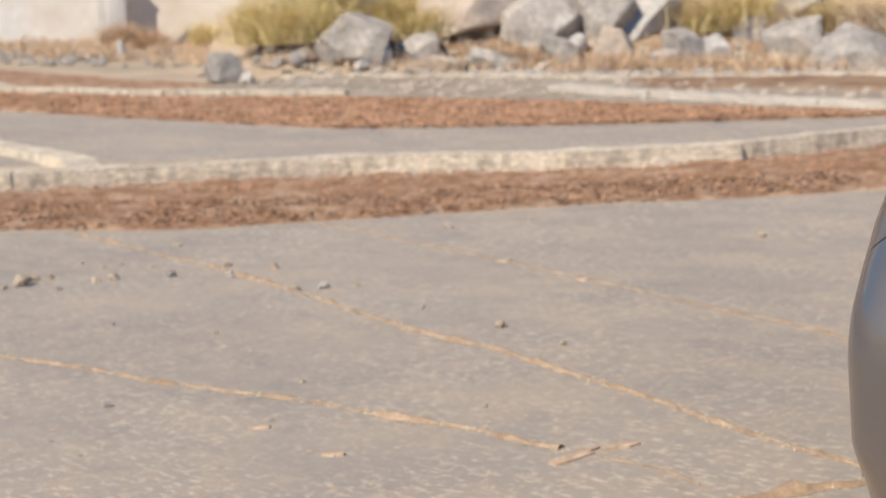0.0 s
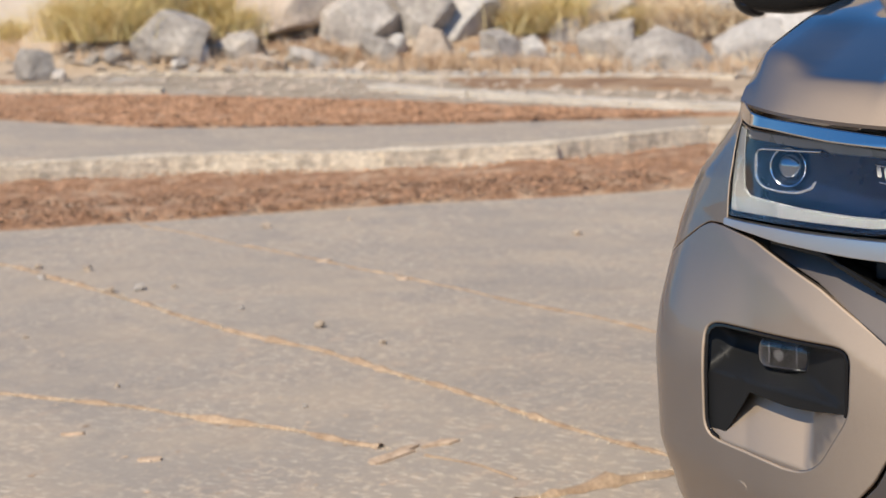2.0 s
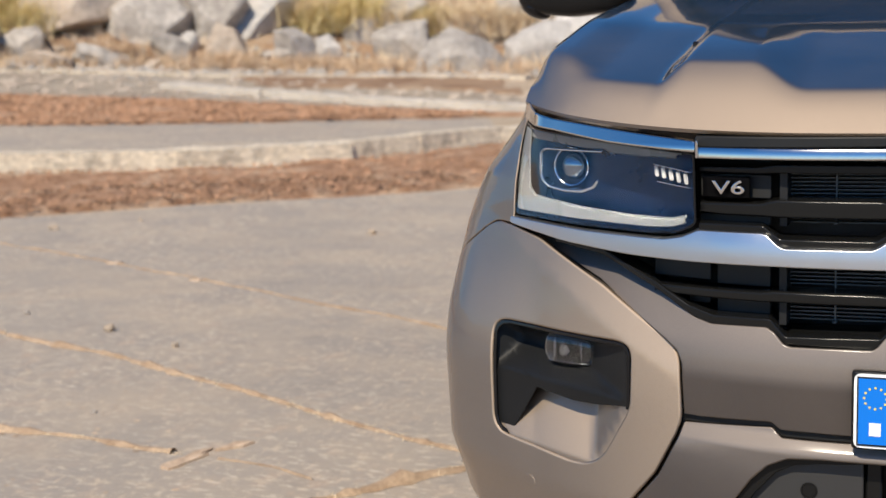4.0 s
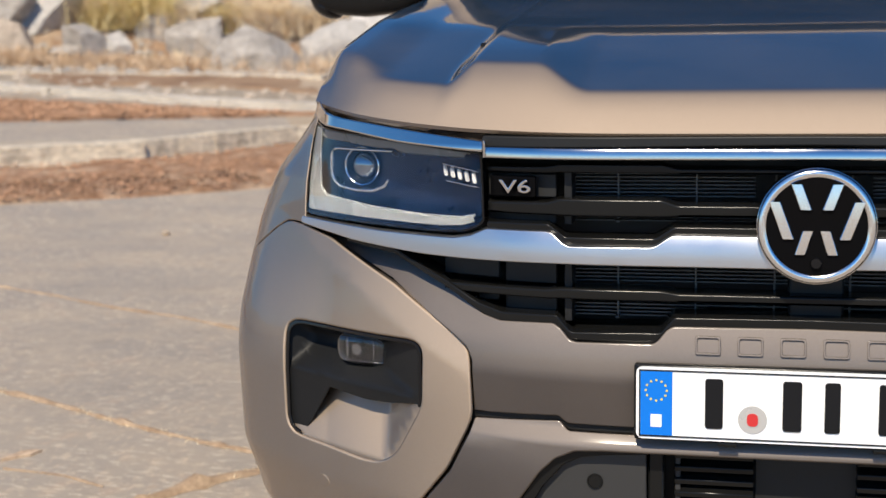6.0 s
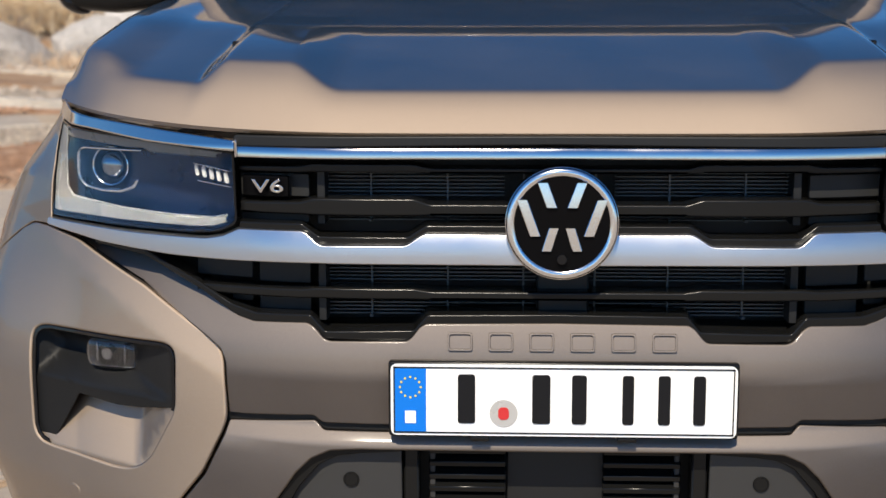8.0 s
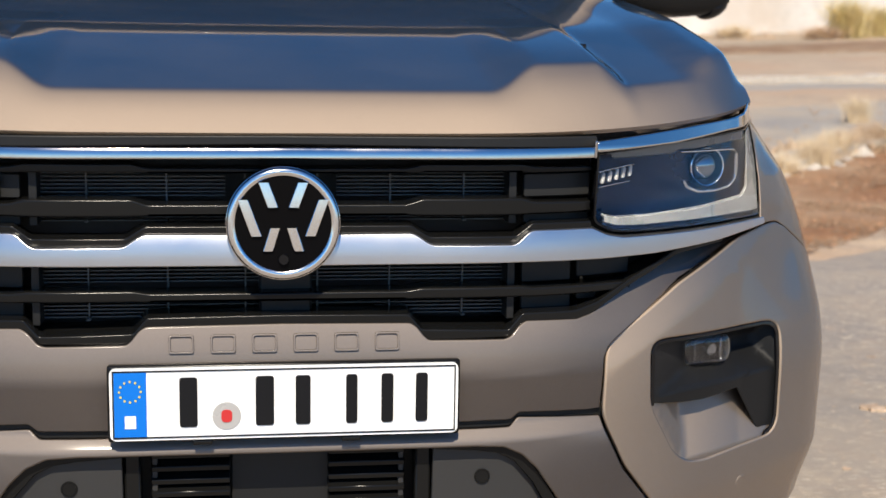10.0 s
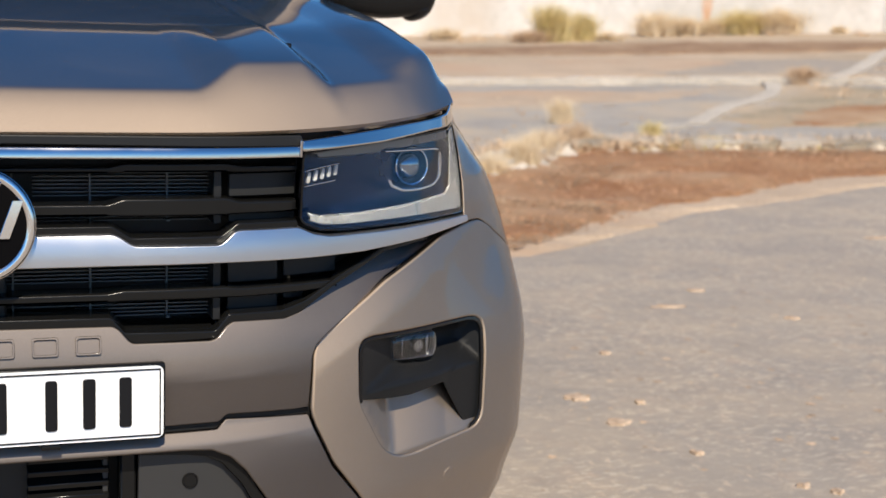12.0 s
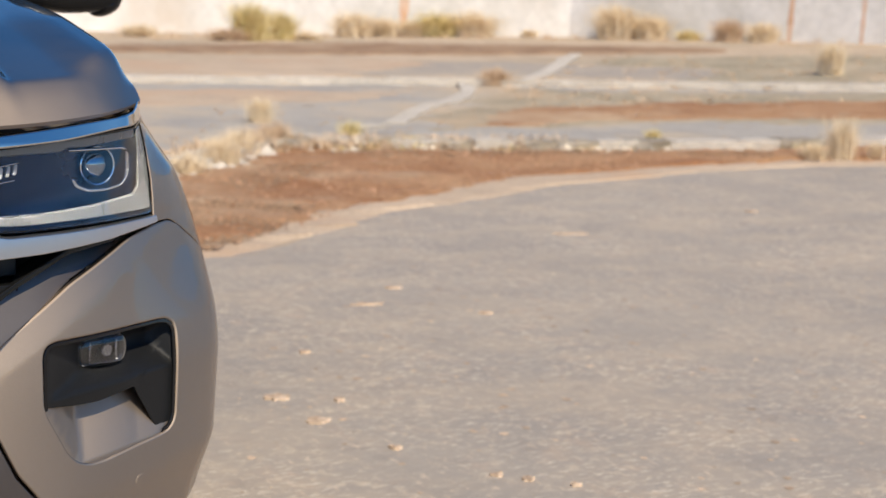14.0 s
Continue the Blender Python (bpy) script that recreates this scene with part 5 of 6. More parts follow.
for sd in SIDES:
    pn = part("sensor_panel", skin([(0.235, 0.612), (0.30, 0.608), (0.335, 0.603), (0.362, 0.590), (0.395, 0.550), (0.45, 0.45), (0.45, 0.36), (0.232, 0.36)], (), 0.022, 0.01, 0.04, None, 0.003, 2, sd), CHARCOAL, bumper, "charcoal plastic panel with a parking sensor")
    part("panel_edge", skin([(0.232, 0.622), (0.345, 0.618), (0.378, 0.603), (0.40, 0.577), (0.47, 0.46), (0.452, 0.45), (0.395, 0.550), (0.362, 0.588), (0.335, 0.602), (0.30, 0.607), (0.232, 0.611)], (), 0.008, 0.03, 0.04, None, 0.002, 1, sd), BLACK, pn)
    ax, ay = wrap(0.315, 0.561)
    bm = bmesh.new()
    tube(bm, 0.010, 0.010, 0.012, Matrix.Translation((sd * ax, ay + 0.026, 0.561)) @ FRONT, 24)
    ring(bm, 0.0112, 0.0014, Matrix.Translation((sd * ax, ay + 0.020, 0.561)) @ FRONT, 24, 6)
    part("parking_sensor", bm, BLACK, pn)
    bm = bmesh.new()
    box(bm, sd * 0.222 - 0.012, sd * 0.222 + 0.012, 0.03, 0.07, 0.36, 0.616, 0.003, 1)
    part("intake_post", bm, BLACK, bumper)
    bm = bmesh.new()
    box(bm, sd * 0.19 - 0.004, sd * 0.19 + 0.004, 0.05, 0.07, 0.36, 0.616, 0.001, 1)
    part("intake_rail", bm, CHARCOAL, bumper)
    for i in range(12):
        z = 0.605 - i * 0.0205
        bm = bmesh.new()
        box(bm, sd * 0.1355 - 0.06, sd * 0.1355 + 0.06, 0.045, 0.075, z - 0.005, z + 0.005, 0.0015, 1, Matrix.Translation((0, 0.06, z)) @ Matrix.Rotation(0.35, 4, "X") @ Matrix.Translation((0, -0.06, -z)))
        part("intake_slat", bm, BLACK, bumper)
bm = bmesh.new()
box(bm, -0.45, 0.45, 0.12, 0.14, 0.30, 0.63)
part("intake_back", bm, MATT, bumper, "dark intake behind the slats")
bm = bmesh.new()
box(bm, -0.076, 0.084, 0.07, 0.10, 0.34, 0.622, 0.004, 1)
part("intake_cover", bm, MATT, bumper)
part("skid_plate", skin(mirrored([(0.0, 0.37), (0.45, 0.37), (0.68, 0.40), (0.70, 0.32), (0.5, 0.28), (0.0, 0.28)]), (), 0.0, 0.03, 0.06, lambda s, z: (0.4 - z) * 0.6, 0.006, 2), CHARCOAL, bumper, "charcoal skid plate")

# raised plain marks above the plate
for i in range(6):
    a = -0.1455 + i * 0.0613
    w, h, t = 0.0185, 0.0135, 0.0028
    part("raised_mark", skin([(a - w, 0.786 - h), (a + w, 0.786 - h), (a + w, 0.786 + h), (a - w, 0.786 + h)], ([(a - w + t, 0.786 - h + t), (a + w - t, 0.786 - h + t), (a + w - t, 0.786 + h - t), (a - w + t, 0.786 + h - t)],),
                             -0.0078, 0.008, 0.05, bar_relief, 0.0007, 1), GRAPHITE, bumper)

# number plate
plate = part("plate_holder", box(bmesh.new(), -0.2525, 0.2705, -0.022, -0.006, 0.6440, 0.7608, 0.005, 3), BLACK, truck, "black number plate holder")
for x in (-0.115, 0.105):
    part("holder_clip", box(bmesh.new(), x - 0.014, x + 0.014, -0.024, -0.008, 0.6385, 0.6455, 0.0015, 2), BLACK, plate)
PX = 0.009


def rounded(bm, x0, x1, z0, z1, y0, y1, r=0.008, seg=5):
    ring_pts = []
    for cx, cz, a0 in ((x1 - r, z1 - r, 0), (x0 + r, z1 - r, 90), (x0 + r, z0 + r, 180), (x1 - r, z0 + r, 270)):
        for k in range(seg + 1):
            a = radians(a0 + 90 * k / seg)
            ring_pts.append((cx + r * math.cos(a), cz + r * math.sin(a)))
    f = [bm.verts.new((x, y0, z)) for x, z in ring_pts]
    b = [bm.verts.new((x, y1, z)) for x, z in ring_pts]
    bm.faces.new(f)
    bm.faces.new(list(reversed(b)))
    for i in range(len(f)):
        j = (i + 1) % len(f)
        bm.faces.new((f[j], f[i], b[i], b[j]))
    bmesh.ops.recalc_face_normals(bm, faces=bm.faces[:])
    return bm


number_plate = part("number_plate", rounded(bmesh.new(), PX - 0.2575, PX + 0.2575, 0.648, 0.757, -0.026, -0.020, 0.009), PLATE_WHITE, plate, "white number plate with a blue band and dark bars")
bm = bmesh.new()
for x0, x1, z0, z1 in ((-0.2535, 0.2535, 0.7515, 0.7535), (-0.2535, 0.2535, 0.6515, 0.6535), (-0.2535, -0.2515, 0.6535, 0.7515), (0.2515, 0.2535, 0.6535, 0.7515)):
    box(bm, PX + x0, PX + x1, -0.0275, -0.0255, z0, z1)
part("plate_border", bm, PLATE_INK, number_plate)
part("blue_band", box(bmesh.new(), PX - 0.2512, PX - 0.2045, -0.0272, -0.0255, 0.6540, 0.7510), PLATE_BLUE, number_plate)
bm = bmesh.new()
for k in range(12):
    a = 2 * math.pi * k / 12
    tube(bm, 0.0017, 0.0017, 0.001, Matrix.Translation((PX - 0.228 + 0.0155 * math.cos(a), -0.0278, 0.7225 + 0.0155 * math.sin(a))) @ FRONT, 8)
part("dot_ring", bm, YELLOW, number_plate)
part("white_bar", box(bmesh.new(), PX - 0.236, PX - 0.220, -0.0282, -0.027, 0.667, 0.686), PLATE_WHITE, number_plate)
for x0, x1 in ((-0.168, -0.120), (-0.057, -0.008), (0.002, 0.046), (0.077, 0.116), (0.130, 0.170), (0.182, 0.222)):
    part("plate_bar", rounded(bmesh.new(), PX + x0 + 0.011, PX + x1 - 0.011, 0.6675, 0.7425, -0.0282, -0.0255, 0.004, 2), PLATE_INK, number_plate)
seal = part("seal", bm := (lambda b: (tube(b, 0.021, 0.021, 0.0016, Matrix.Translation((PX - 0.0885, -0.0266, 0.683)) @ FRONT, 32), b)[1])(bmesh.new()), SEAL, number_plate, "round grey seal")
part("red_shield", rounded(bmesh.new(), PX - 0.0965, PX - 0.0805, 0.6735, 0.6925, -0.0286, -0.027, 0.006, 3), RED, number_plate)

# grille
grille = part("grille", skin(mirrored([(0.0, 1.092), (0.485, 1.090), (0.485, 0.95), (0.60, 0.93), (0.82, 0.92), (0.76, 0.895), (0.66, 0.885), (0.50, 0.80), (0.36, 0.775), (0.0, 0.80)]), (), 0.13, 0.01, 0.06, None, 0), INSET, truck, "black grille with horizontal slats")
part("grille_surround", skin(mirrored([(0.0, 1.095), (0.49, 1.093), (0.492, 1.075), (0.0, 1.081)]), (), 0.012, 0.06, 0.04, None, 0.003), MATT, grille)
part("grille_floor", skin(mirrored([(0.0, 0.826), (0.195, 0.824), (0.215, 0.800), (0.350, 0.797), (0.372, 0.822), (0.46, 0.821), (0.50, 0.832), (0.56, 0.864), (0.655, 0.903), (0.75, 0.912), (0.76, 0.90), (0.647, 0.890), (0.551, 0.849), (0.488, 0.811),
                                   (0.464, 0.805), (0.378, 0.807), (0.364, 0.795), (0.352, 0.784), (0.222, 0.782), (0.205, 0.800), (0.0, 0.808)]), (), 0.014, 0.10, 0.03, None, 0.003), BLACK, grille, "black lower lip of the grille")
part("chrome_strip", skin(mirrored([(0.0, 1.079), (0.488, 1.078), (0.488, 1.0605), (0.0, 1.0615)]), (), -0.004, 0.02, 0.04, lambda s, z: 0.06 * (z - 1.0605) + 26 * max(0.0, z - 1.068) ** 2, 0.0025, 3, zstep=0.003), BRIGHT, grille, "bright chrome strip under the bonnet")


def slat(zc, thick, rise, name="grille_slat", label="", off=0.02, deep=0.05, reach=0.484, tall=None):
    """A slat that steps up between two notches on each side."""
    t = thick / 2
    u = tall or t
    half = [(0.0, zc + t), (0.190, zc + t), (0.214, zc + u + rise), (0.366, zc + u + rise), (0.388, zc + t + rise * 0.3), (reach, zc + t), (reach, zc - t), (0.388, zc - t), (0.366, zc - u + rise * 0.2), (0.214, zc - u + rise * 0.2), (0.190, zc - t), (0.0, zc - t)]
    return part(name, skin(mirrored(half), (), off, deep, 0.04, None, min(0.004, t * 0.7), 2), BLACK, grille, label)


slat(1.042, 0.008, 0.006)
slat(0.983, 0.018, 0.006, tall=0.011)
slat(0.852, 0.014, 0.004, reach=0.56)
part("chrome_bar", skin(mirrored([(0.0, 0.950), (0.197, 0.951), (0.206, 0.947), (0.222, 0.936), (0.230, 0.933), (0.352, 0.932), (0.360, 0.935), (0.378, 0.951), (0.386, 0.953), (0.484, 0.952), (0.511, 0.940), (0.541, 0.934), (0.694, 0.931),
                                  (0.868, 0.931), (0.868, 0.919), (0.745, 0.908), (0.603, 0.903), (0.502, 0.903), (0.355, 0.905), (0.0, 0.904)]), (), -0.010, 0.03, 0.03, lambda s, z: 4 * max(0.0, z - 0.912) ** 2, 0.002, 2, zstep=0.006), CHROME, grille, "broad satin chrome bar across the grille")
part("bar_shelf", skin(mirrored([(0.0, 0.962), (0.196, 0.962), (0.224, 0.944), (0.358, 0.944), (0.384, 0.963), (0.484, 0.962), (0.484, 0.950), (0.384, 0.948), (0.358, 0.930), (0.224, 0.930), (0.196, 0.946), (0.0, 0.946)]), (), 0.006, 0.06, 0.04, None, 0.003), BLACK, grille)
for x0, x1 in ((-0.352, -0.080), (0.090, 0.352)):
    for z0, z1 in ((0.998, 1.037), (0.960, 0.974)):
        for i in range(int((z1 - z0) / 0.0058) + 1):
            z = z0 + i * 0.0058
            part("radiator_fin", box(bmesh.new(), x0, x1, 0.084, 0.100, z - 0.0009, z + 0.0009), FIN, grille)
for z0, z1 in ((0.866, 0.900), (0.812, 0.845)):
    for i in range(int((z1 - z0) / 0.0058) + 1):
        z = z0 + i * 0.0058
        part("radiator_fin", box(bmesh.new(), -0.352, 0.352, 0.084, 0.100, z - 0.0009, z + 0.0009), FIN, grille)
for x in (-0.285, -0.167, -0.05, 0.06, 0.172, 0.287):
    for z0, z1 in ((0.958, 1.040), (0.808, 0.902)):
        part("grille_rib", box(bmesh.new(), x - 0.0014, x + 0.0014, 0.078, 0.086, z0, z1), FIN, grille)
        part("rib_clip", box(bmesh.new(), x - 0.003, x + 0.003, 0.066, 0.086, z0 + 0.001, z0 + 0.005, 0.001, 1), FIN, grille)
for x in (-0.358, 0.358):
    for z0, z1 in ((0.958, 1.040), (0.808, 0.902)):
        part("grille_post", box(bmesh.new(), x - 0.006, x + 0.006, 0.045, 0.10, z0, z1, 0.001, 1), MATT, grille)
part("camera_block", box(bmesh.new(), -0.03, 0.05, 0.05, 0.09, 0.805, 0.90, 0.004, 1), MATT, grille)
for sd in SIDES:
    for a0, a1, z0, z1 in ((0.372, 0.455, 0.862, 0.900), (0.465, 0.56, 0.866, 0.900), (0.372, 0.455, 0.815, 0.845), (0.465, 0.50, 0.83, 0.846)):
        part("blank_panel", skin([(a0, z0), (a1, z0), (a1, z1), (a0, z1)], (), 0.055, 0.02, 0.04, None, 0.002, 1, sd), MATT, grille)
    part("blank_panel", skin([(0.372, 0.998), (0.482, 0.998), (0.482, 1.034), (0.372, 1.034)], (), 0.045, 0.02, 0.04, None, 0.002, 1, sd), INSET, grille)
    part("blank_panel", skin([(0.372, 0.958), (0.482, 0.958), (0.482, 0.972), (0.372, 0.972)], (), 0.045, 0.02, 0.04, None, 0.002, 1, sd), INSET, grille)


def lettering(text, size, x, y, z, depth, material, parent, name):
    cu = bpy.data.curves.new(name, "FONT")
    cu.body, cu.size, cu.extrude, cu.bevel_depth, cu.align_x, cu.align_y = text, size, depth, 0.0007, "CENTER", "CENTER"
    cu.offset = -0.0002
    tmp = new("tmp", cu)
    bpy.context.view_layer.update()
    me = bpy.data.meshes.new_from_object(tmp)
    bpy.data.objects.remove(tmp)
    me.transform(Matrix.Translation((x, y, z)) @ Matrix.Diagonal((1.55, 1, 1, 1)) @ FRONT)
    me.materials.clear()
    return finish(name, me, material, parent)


badge = part("badge", skin([(-0.478, 1.031), (-0.404, 1.031), (-0.404, 0.999), (-0.478, 0.999)], (), 0.026, 0.02, 0.04, None, 0.002, 1), EMBLEM, grille, "black badge lettered V6 in chrome")
bx, by = wrap(-0.438, 1.015)
lettering("V6", 0.0285, bx, by + 0.016, 1.0155, 0.002, BRIGHT, badge, "badge_letters")

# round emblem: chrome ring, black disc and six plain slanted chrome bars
EC = Matrix.Translation((0.0045, -0.020, 0.9695)) @ Matrix.Rotation(radians(-2), 4, "X") @ FRONT
bm = bmesh.new()
tube(bm, 0.083, 0.080, 0.05, EC @ Matrix.Translation((0, 0, -0.018)), 64)
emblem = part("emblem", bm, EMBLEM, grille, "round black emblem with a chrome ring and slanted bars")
part("emblem_ring", ring(bmesh.new(), 0.0752, 0.0056, EC @ Matrix.Translation((0, 0, 0.006)), 72, 12, 0.5), SILVER, emblem)
part("emblem_rim", ring(bmesh.new(), 0.0820, 0.0016, EC @ Matrix.Translation((0, 0, 0.001)), 72, 8, 1.6), BRIGHT, emblem)


def domed(x, y, z):
    return EC @ Vector((x, y, z - 0.45 * (x * x + y * y)))


def stroke(a, b, wide):
    """A flat chrome stroke with level ends, bent over the emblem's dome."""
    bm = bmesh.new()
    rows = []
    for k in range(9):
        x, y = a[0] + (b[0] - a[0]) * k / 8, a[1] + (b[1] - a[1]) * k / 8
        rows.append([bm.verts.new(domed(x + o * wide / 2, y, z)) for o, z in ((-1, 0.002), (-1, 0.0122), (-0.88, 0.0130), (0.88, 0.0130), (1, 0.0122), (1, 0.002))])
    for lo, hi in zip(rows, rows[1:]):
        for k in range(6):
            bm.faces.new((lo[k], lo[(k + 1) % 6], hi[(k + 1) % 6], hi[k]))
    bm.faces.new(rows[0])
    bm.faces.new(rows[-1])
    bmesh.ops.recalc_face_normals(bm, faces=bm.faces[:])
    return part("emblem_stroke", bm, SILVER, emblem, smooth=30)


for m in SIDES:
    stroke((m * 0.0285, 0.0600), (m * 0.0150, 0.0240), 0.0150)
    stroke((m * 0.0585, 0.0350), (m * 0.0390, -0.0180), 0.0150)
    stroke((m * 0.0120, -0.0060), (m * 0.0225, -0.0400), 0.0140)
bm = bmesh.new()
tube(bm, 0.009, 0.007, 0.010, EC @ Matrix.Translation((0, -0.052, 0.010)), 24)
part("camera_eye", bm, GLOSS, emblem)

# headlights
LAMP = [(0.490, 1.066), (0.600, 1.076), (0.763, 1.088), (0.893, 1.096), (0.866, 1.02), (0.855, 0.938), (0.847, 0.936), (0.700, 0.938), (0.560, 0.940), (0.521, 0.943), (0.494, 0.954), (0.487, 0.962)]
for sd in SIDES:
    lamp = part("headlight", skin(LAMP, (), 0.100, 0.01, 0.04, lambda s, z: -0.050 * float(ease(0.78, 0.86, s)), 0, 1, sd), LAMP_SKY_TINT, truck, "clear headlight with a projector and white light guide")
    part("lamp_wall", skin(LAMP, ([(0.5 + (a - 0.5) * 0.985 + 0.003, 1.01 + (z - 1.01) * 0.97) for a, z in LAMP],), 0.006, 0.09, 0.04, None, 0, 1, sd), GLOSS, lamp)
    part("light_guide", skin([(0.880, 1.088), (0.860, 1.02), (0.852, 0.944), (0.845, 0.942), (0.700, 0.944), (0.565, 0.946), (0.527, 0.949), (0.504, 0.956), (0.504, 0.968), (0.528, 0.962), (0.600, 0.961), (0.700, 0.964), (0.806, 0.972), (0.820, 0.985), (0.826, 1.02), (0.842, 1.084)],
                              (), 0.020, 0.02, 0.03, None, 0.002, 2, sd, soft=0.002), FROST, lamp, "frosted white light guide along the lower edge")
    for k in range(3):
        part("guide_groove", skin([(0.53 + 0.004 * k, 0.9505 + k * 0.004), (0.70, 0.9475 + k * 0.0042), (0.84, 0.9465 + k * 0.0055), (0.84, 0.9475 + k * 0.0055), (0.70, 0.9485 + k * 0.0042), (0.53 + 0.004 * k, 0.9515 + k * 0.004)],
                                  (), 0.0205, 0.004, 0.05, None, 0, 1, sd), LAMP_SILVER, lamp)
    part("brow", skin([(0.512, 1.064), (0.62, 1.073), (0.763, 1.083), (0.866, 1.090), (0.858, 1.072), (0.763, 1.067), (0.69, 1.061), (0.655, 1.062), (0.64, 1.056), (0.522, 1.053)], (), 0.040, 0.02, 0.04, None, 0.003, 2, sd), FROST, lamp, "frosted silver brow inside the headlight")
    lx, ly = wrap(0.722, 1.025)
    m = Matrix.Translation((sd * (lx + 0.016), ly + 0.075, 1.025)) @ Matrix.Rotation(sd * 0.25, 4, "Z") @ FRONT
    bm = bmesh.new()
    ring(bm, 0.0325, 0.0020, m, 40, 8, 1.6)
    tube(bm, 0.036, 0.032, 0.05, m @ Matrix.Translation((0, 0, -0.028)), 40, False)
    proj = part("projector", bm, LAMP_SILVER, lamp, "round projector with a chrome ring")
    bm = bmesh.new()
    bmesh.ops.create_uvsphere(bm, u_segments=28, v_segments=16, radius=0.0235, matrix=m @ Matrix.Translation((0, 0, -0.010)) @ Matrix.Diagonal((1, 1, 0.62, 1)))
    part("projector_lens", bm, SMOKED_SILVER, proj)
    bm = bmesh.new()
    tube(bm, 0.031, 0.031, 0.004, m @ Matrix.Translation((0, 0, -0.05)), 32)
    part("projector_back", bm, GLOSS, proj)
    bm = bmesh.new()
    box(bm, -0.020, 0.016, -0.016, -0.004, -0.046, -0.040, 0.002, 1, m)
    box(bm, 0.004, 0.020, 0.006, 0.012, -0.046, -0.040, 0.002, 1, m)
    part("projector_mirror", bm, MATT, proj)
    fr = [(0.655, 1.0595), (0.780, 1.0565), (0.790, 1.052), (0.795, 1.043), (0.797, 1.006), (0.790, 0.994), (0.776, 0.985), (0.740, 0.981), (0.700, 0.983), (0.672, 0.994), (0.664, 1.008), (0.6685, 1.010), (0.678, 0.998), (0.703, 0.9885), (0.740, 0.9865), (0.773, 0.990), (0.786, 0.998), (0.791, 1.008), (0.789, 1.042), (0.785, 1.049), (0.778, 1.0525), (0.656, 1.056)]
    part("projector_frame", skin(fr, (), 0.046, 0.016, 0.04, lambda s, z: -0.25 * (z - 1.02), 0.0015, 1, sd), LAMP_SILVER, lamp, "chrome frame round the projector")
    for k in range(5):
        a = 0.500 + k * 0.0125
        z = 1.014 + k * 0.0025
        part("led_prism", skin([(a, z), (a + 0.0075, z), (a + 0.010, z + 0.017), (a + 0.004, z + 0.018)], (), 0.042, 0.012, 0.03, None, 0.001, 1, sd), SEAL, lamp)
    part("led_lip", skin([(0.497, 1.010), (0.555, 1.018), (0.555, 1.0155), (0.497, 1.0075)], (), 0.040, 0.01, 0.03, None, 0.0008, 1, sd), BRIGHT, lamp)
    part("led_lip", skin([(0.497, 1.034), (0.512, 1.037), (0.562, 1.045), (0.562, 1.0425), (0.512, 1.0345), (0.497, 1.0315)], (), 0.040, 0.01, 0.03, None, 0.0008, 1, sd), BRIGHT, lamp)
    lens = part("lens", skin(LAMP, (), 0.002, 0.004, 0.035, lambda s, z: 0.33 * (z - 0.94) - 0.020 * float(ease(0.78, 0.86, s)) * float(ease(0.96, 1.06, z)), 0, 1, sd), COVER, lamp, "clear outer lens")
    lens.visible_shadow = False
    part("lamp_strip", skin([(0.489, 1.086), (0.537, 1.0905), (0.64, 1.0995), (0.70, 1.105), (0.762, 1.110), (0.84, 1.122), (0.931, 1.140), (0.922, 1.103), (0.763, 1.0905), (0.643, 1.0775), (0.499, 1.0685), (0.489, 1.068)], (), -0.002, 0.03, 0.03,
                            lambda s, z: 0.35 * max(0.0, z - 1.075) - 0.030 * float(ease(0.76, 0.90, s)), 0.003, 3, sd, 0.006), BRIGHT, truck, "chrome strip over the headlight")
    part("strip_clip", skin([(0.484, 1.086), (0.4885, 1.088), (0.4885, 1.060), (0.484, 1.060)], (), -0.006, 0.02, 0.05, None, 0.001, 1, sd), BRIGHT, grille)

# fenders with the wheel arch
YC, RW = 0.98, 0.405
s_of_y = lambda y: float(np.interp(y, PLAN_LO[1], S_TAB))
ARCH = [(s_of_y(YC + 0.50 * math.cos(radians(a))), 0.41 + 0.50 * math.sin(radians(a))) for a in range(0, 181, 12)]
FENDER = [(0.8585, 0.9195), (0.90, 0.9180), (0.96, 0.8855), (1.13, 0.8005), (1.185, 0.739), *reversed([p for p in ARCH if 0.74 < p[1] or p[0] > s_of_y(YC)]), (s_of_y(1.50), 0.41), (s_of_y(1.95), 0.41), (s_of_y(1.95), 1.300), (s_of_y(1.3), 1.295),
          (s_of_y(1.0), 1.268), (s_of_y(0.8), 1.240), (s_of_y(0.65), 1.214), (s_of_y(0.55), 1.192), (s_of_y(0.46), 1.166), (s_of_y(0.40), 1.140), (0.99, 1.133), (0.933, 1.130), (0.925, 1.102), (0.897, 1.097), (0.870, 1.02), (0.8585, 0.937)]


def fender_relief(s, z):
    lean = 0.16 * max(0.0, z - 0.94) * (1 - float(ease(0.87, 0.94, s))) * (1 - 0.8 * float(ease(1.06, 1.12, z)))
    return lean - 0.012 * float(ease(0.95, 0.80, z)) * float(ease(1.1, 1.4, s))


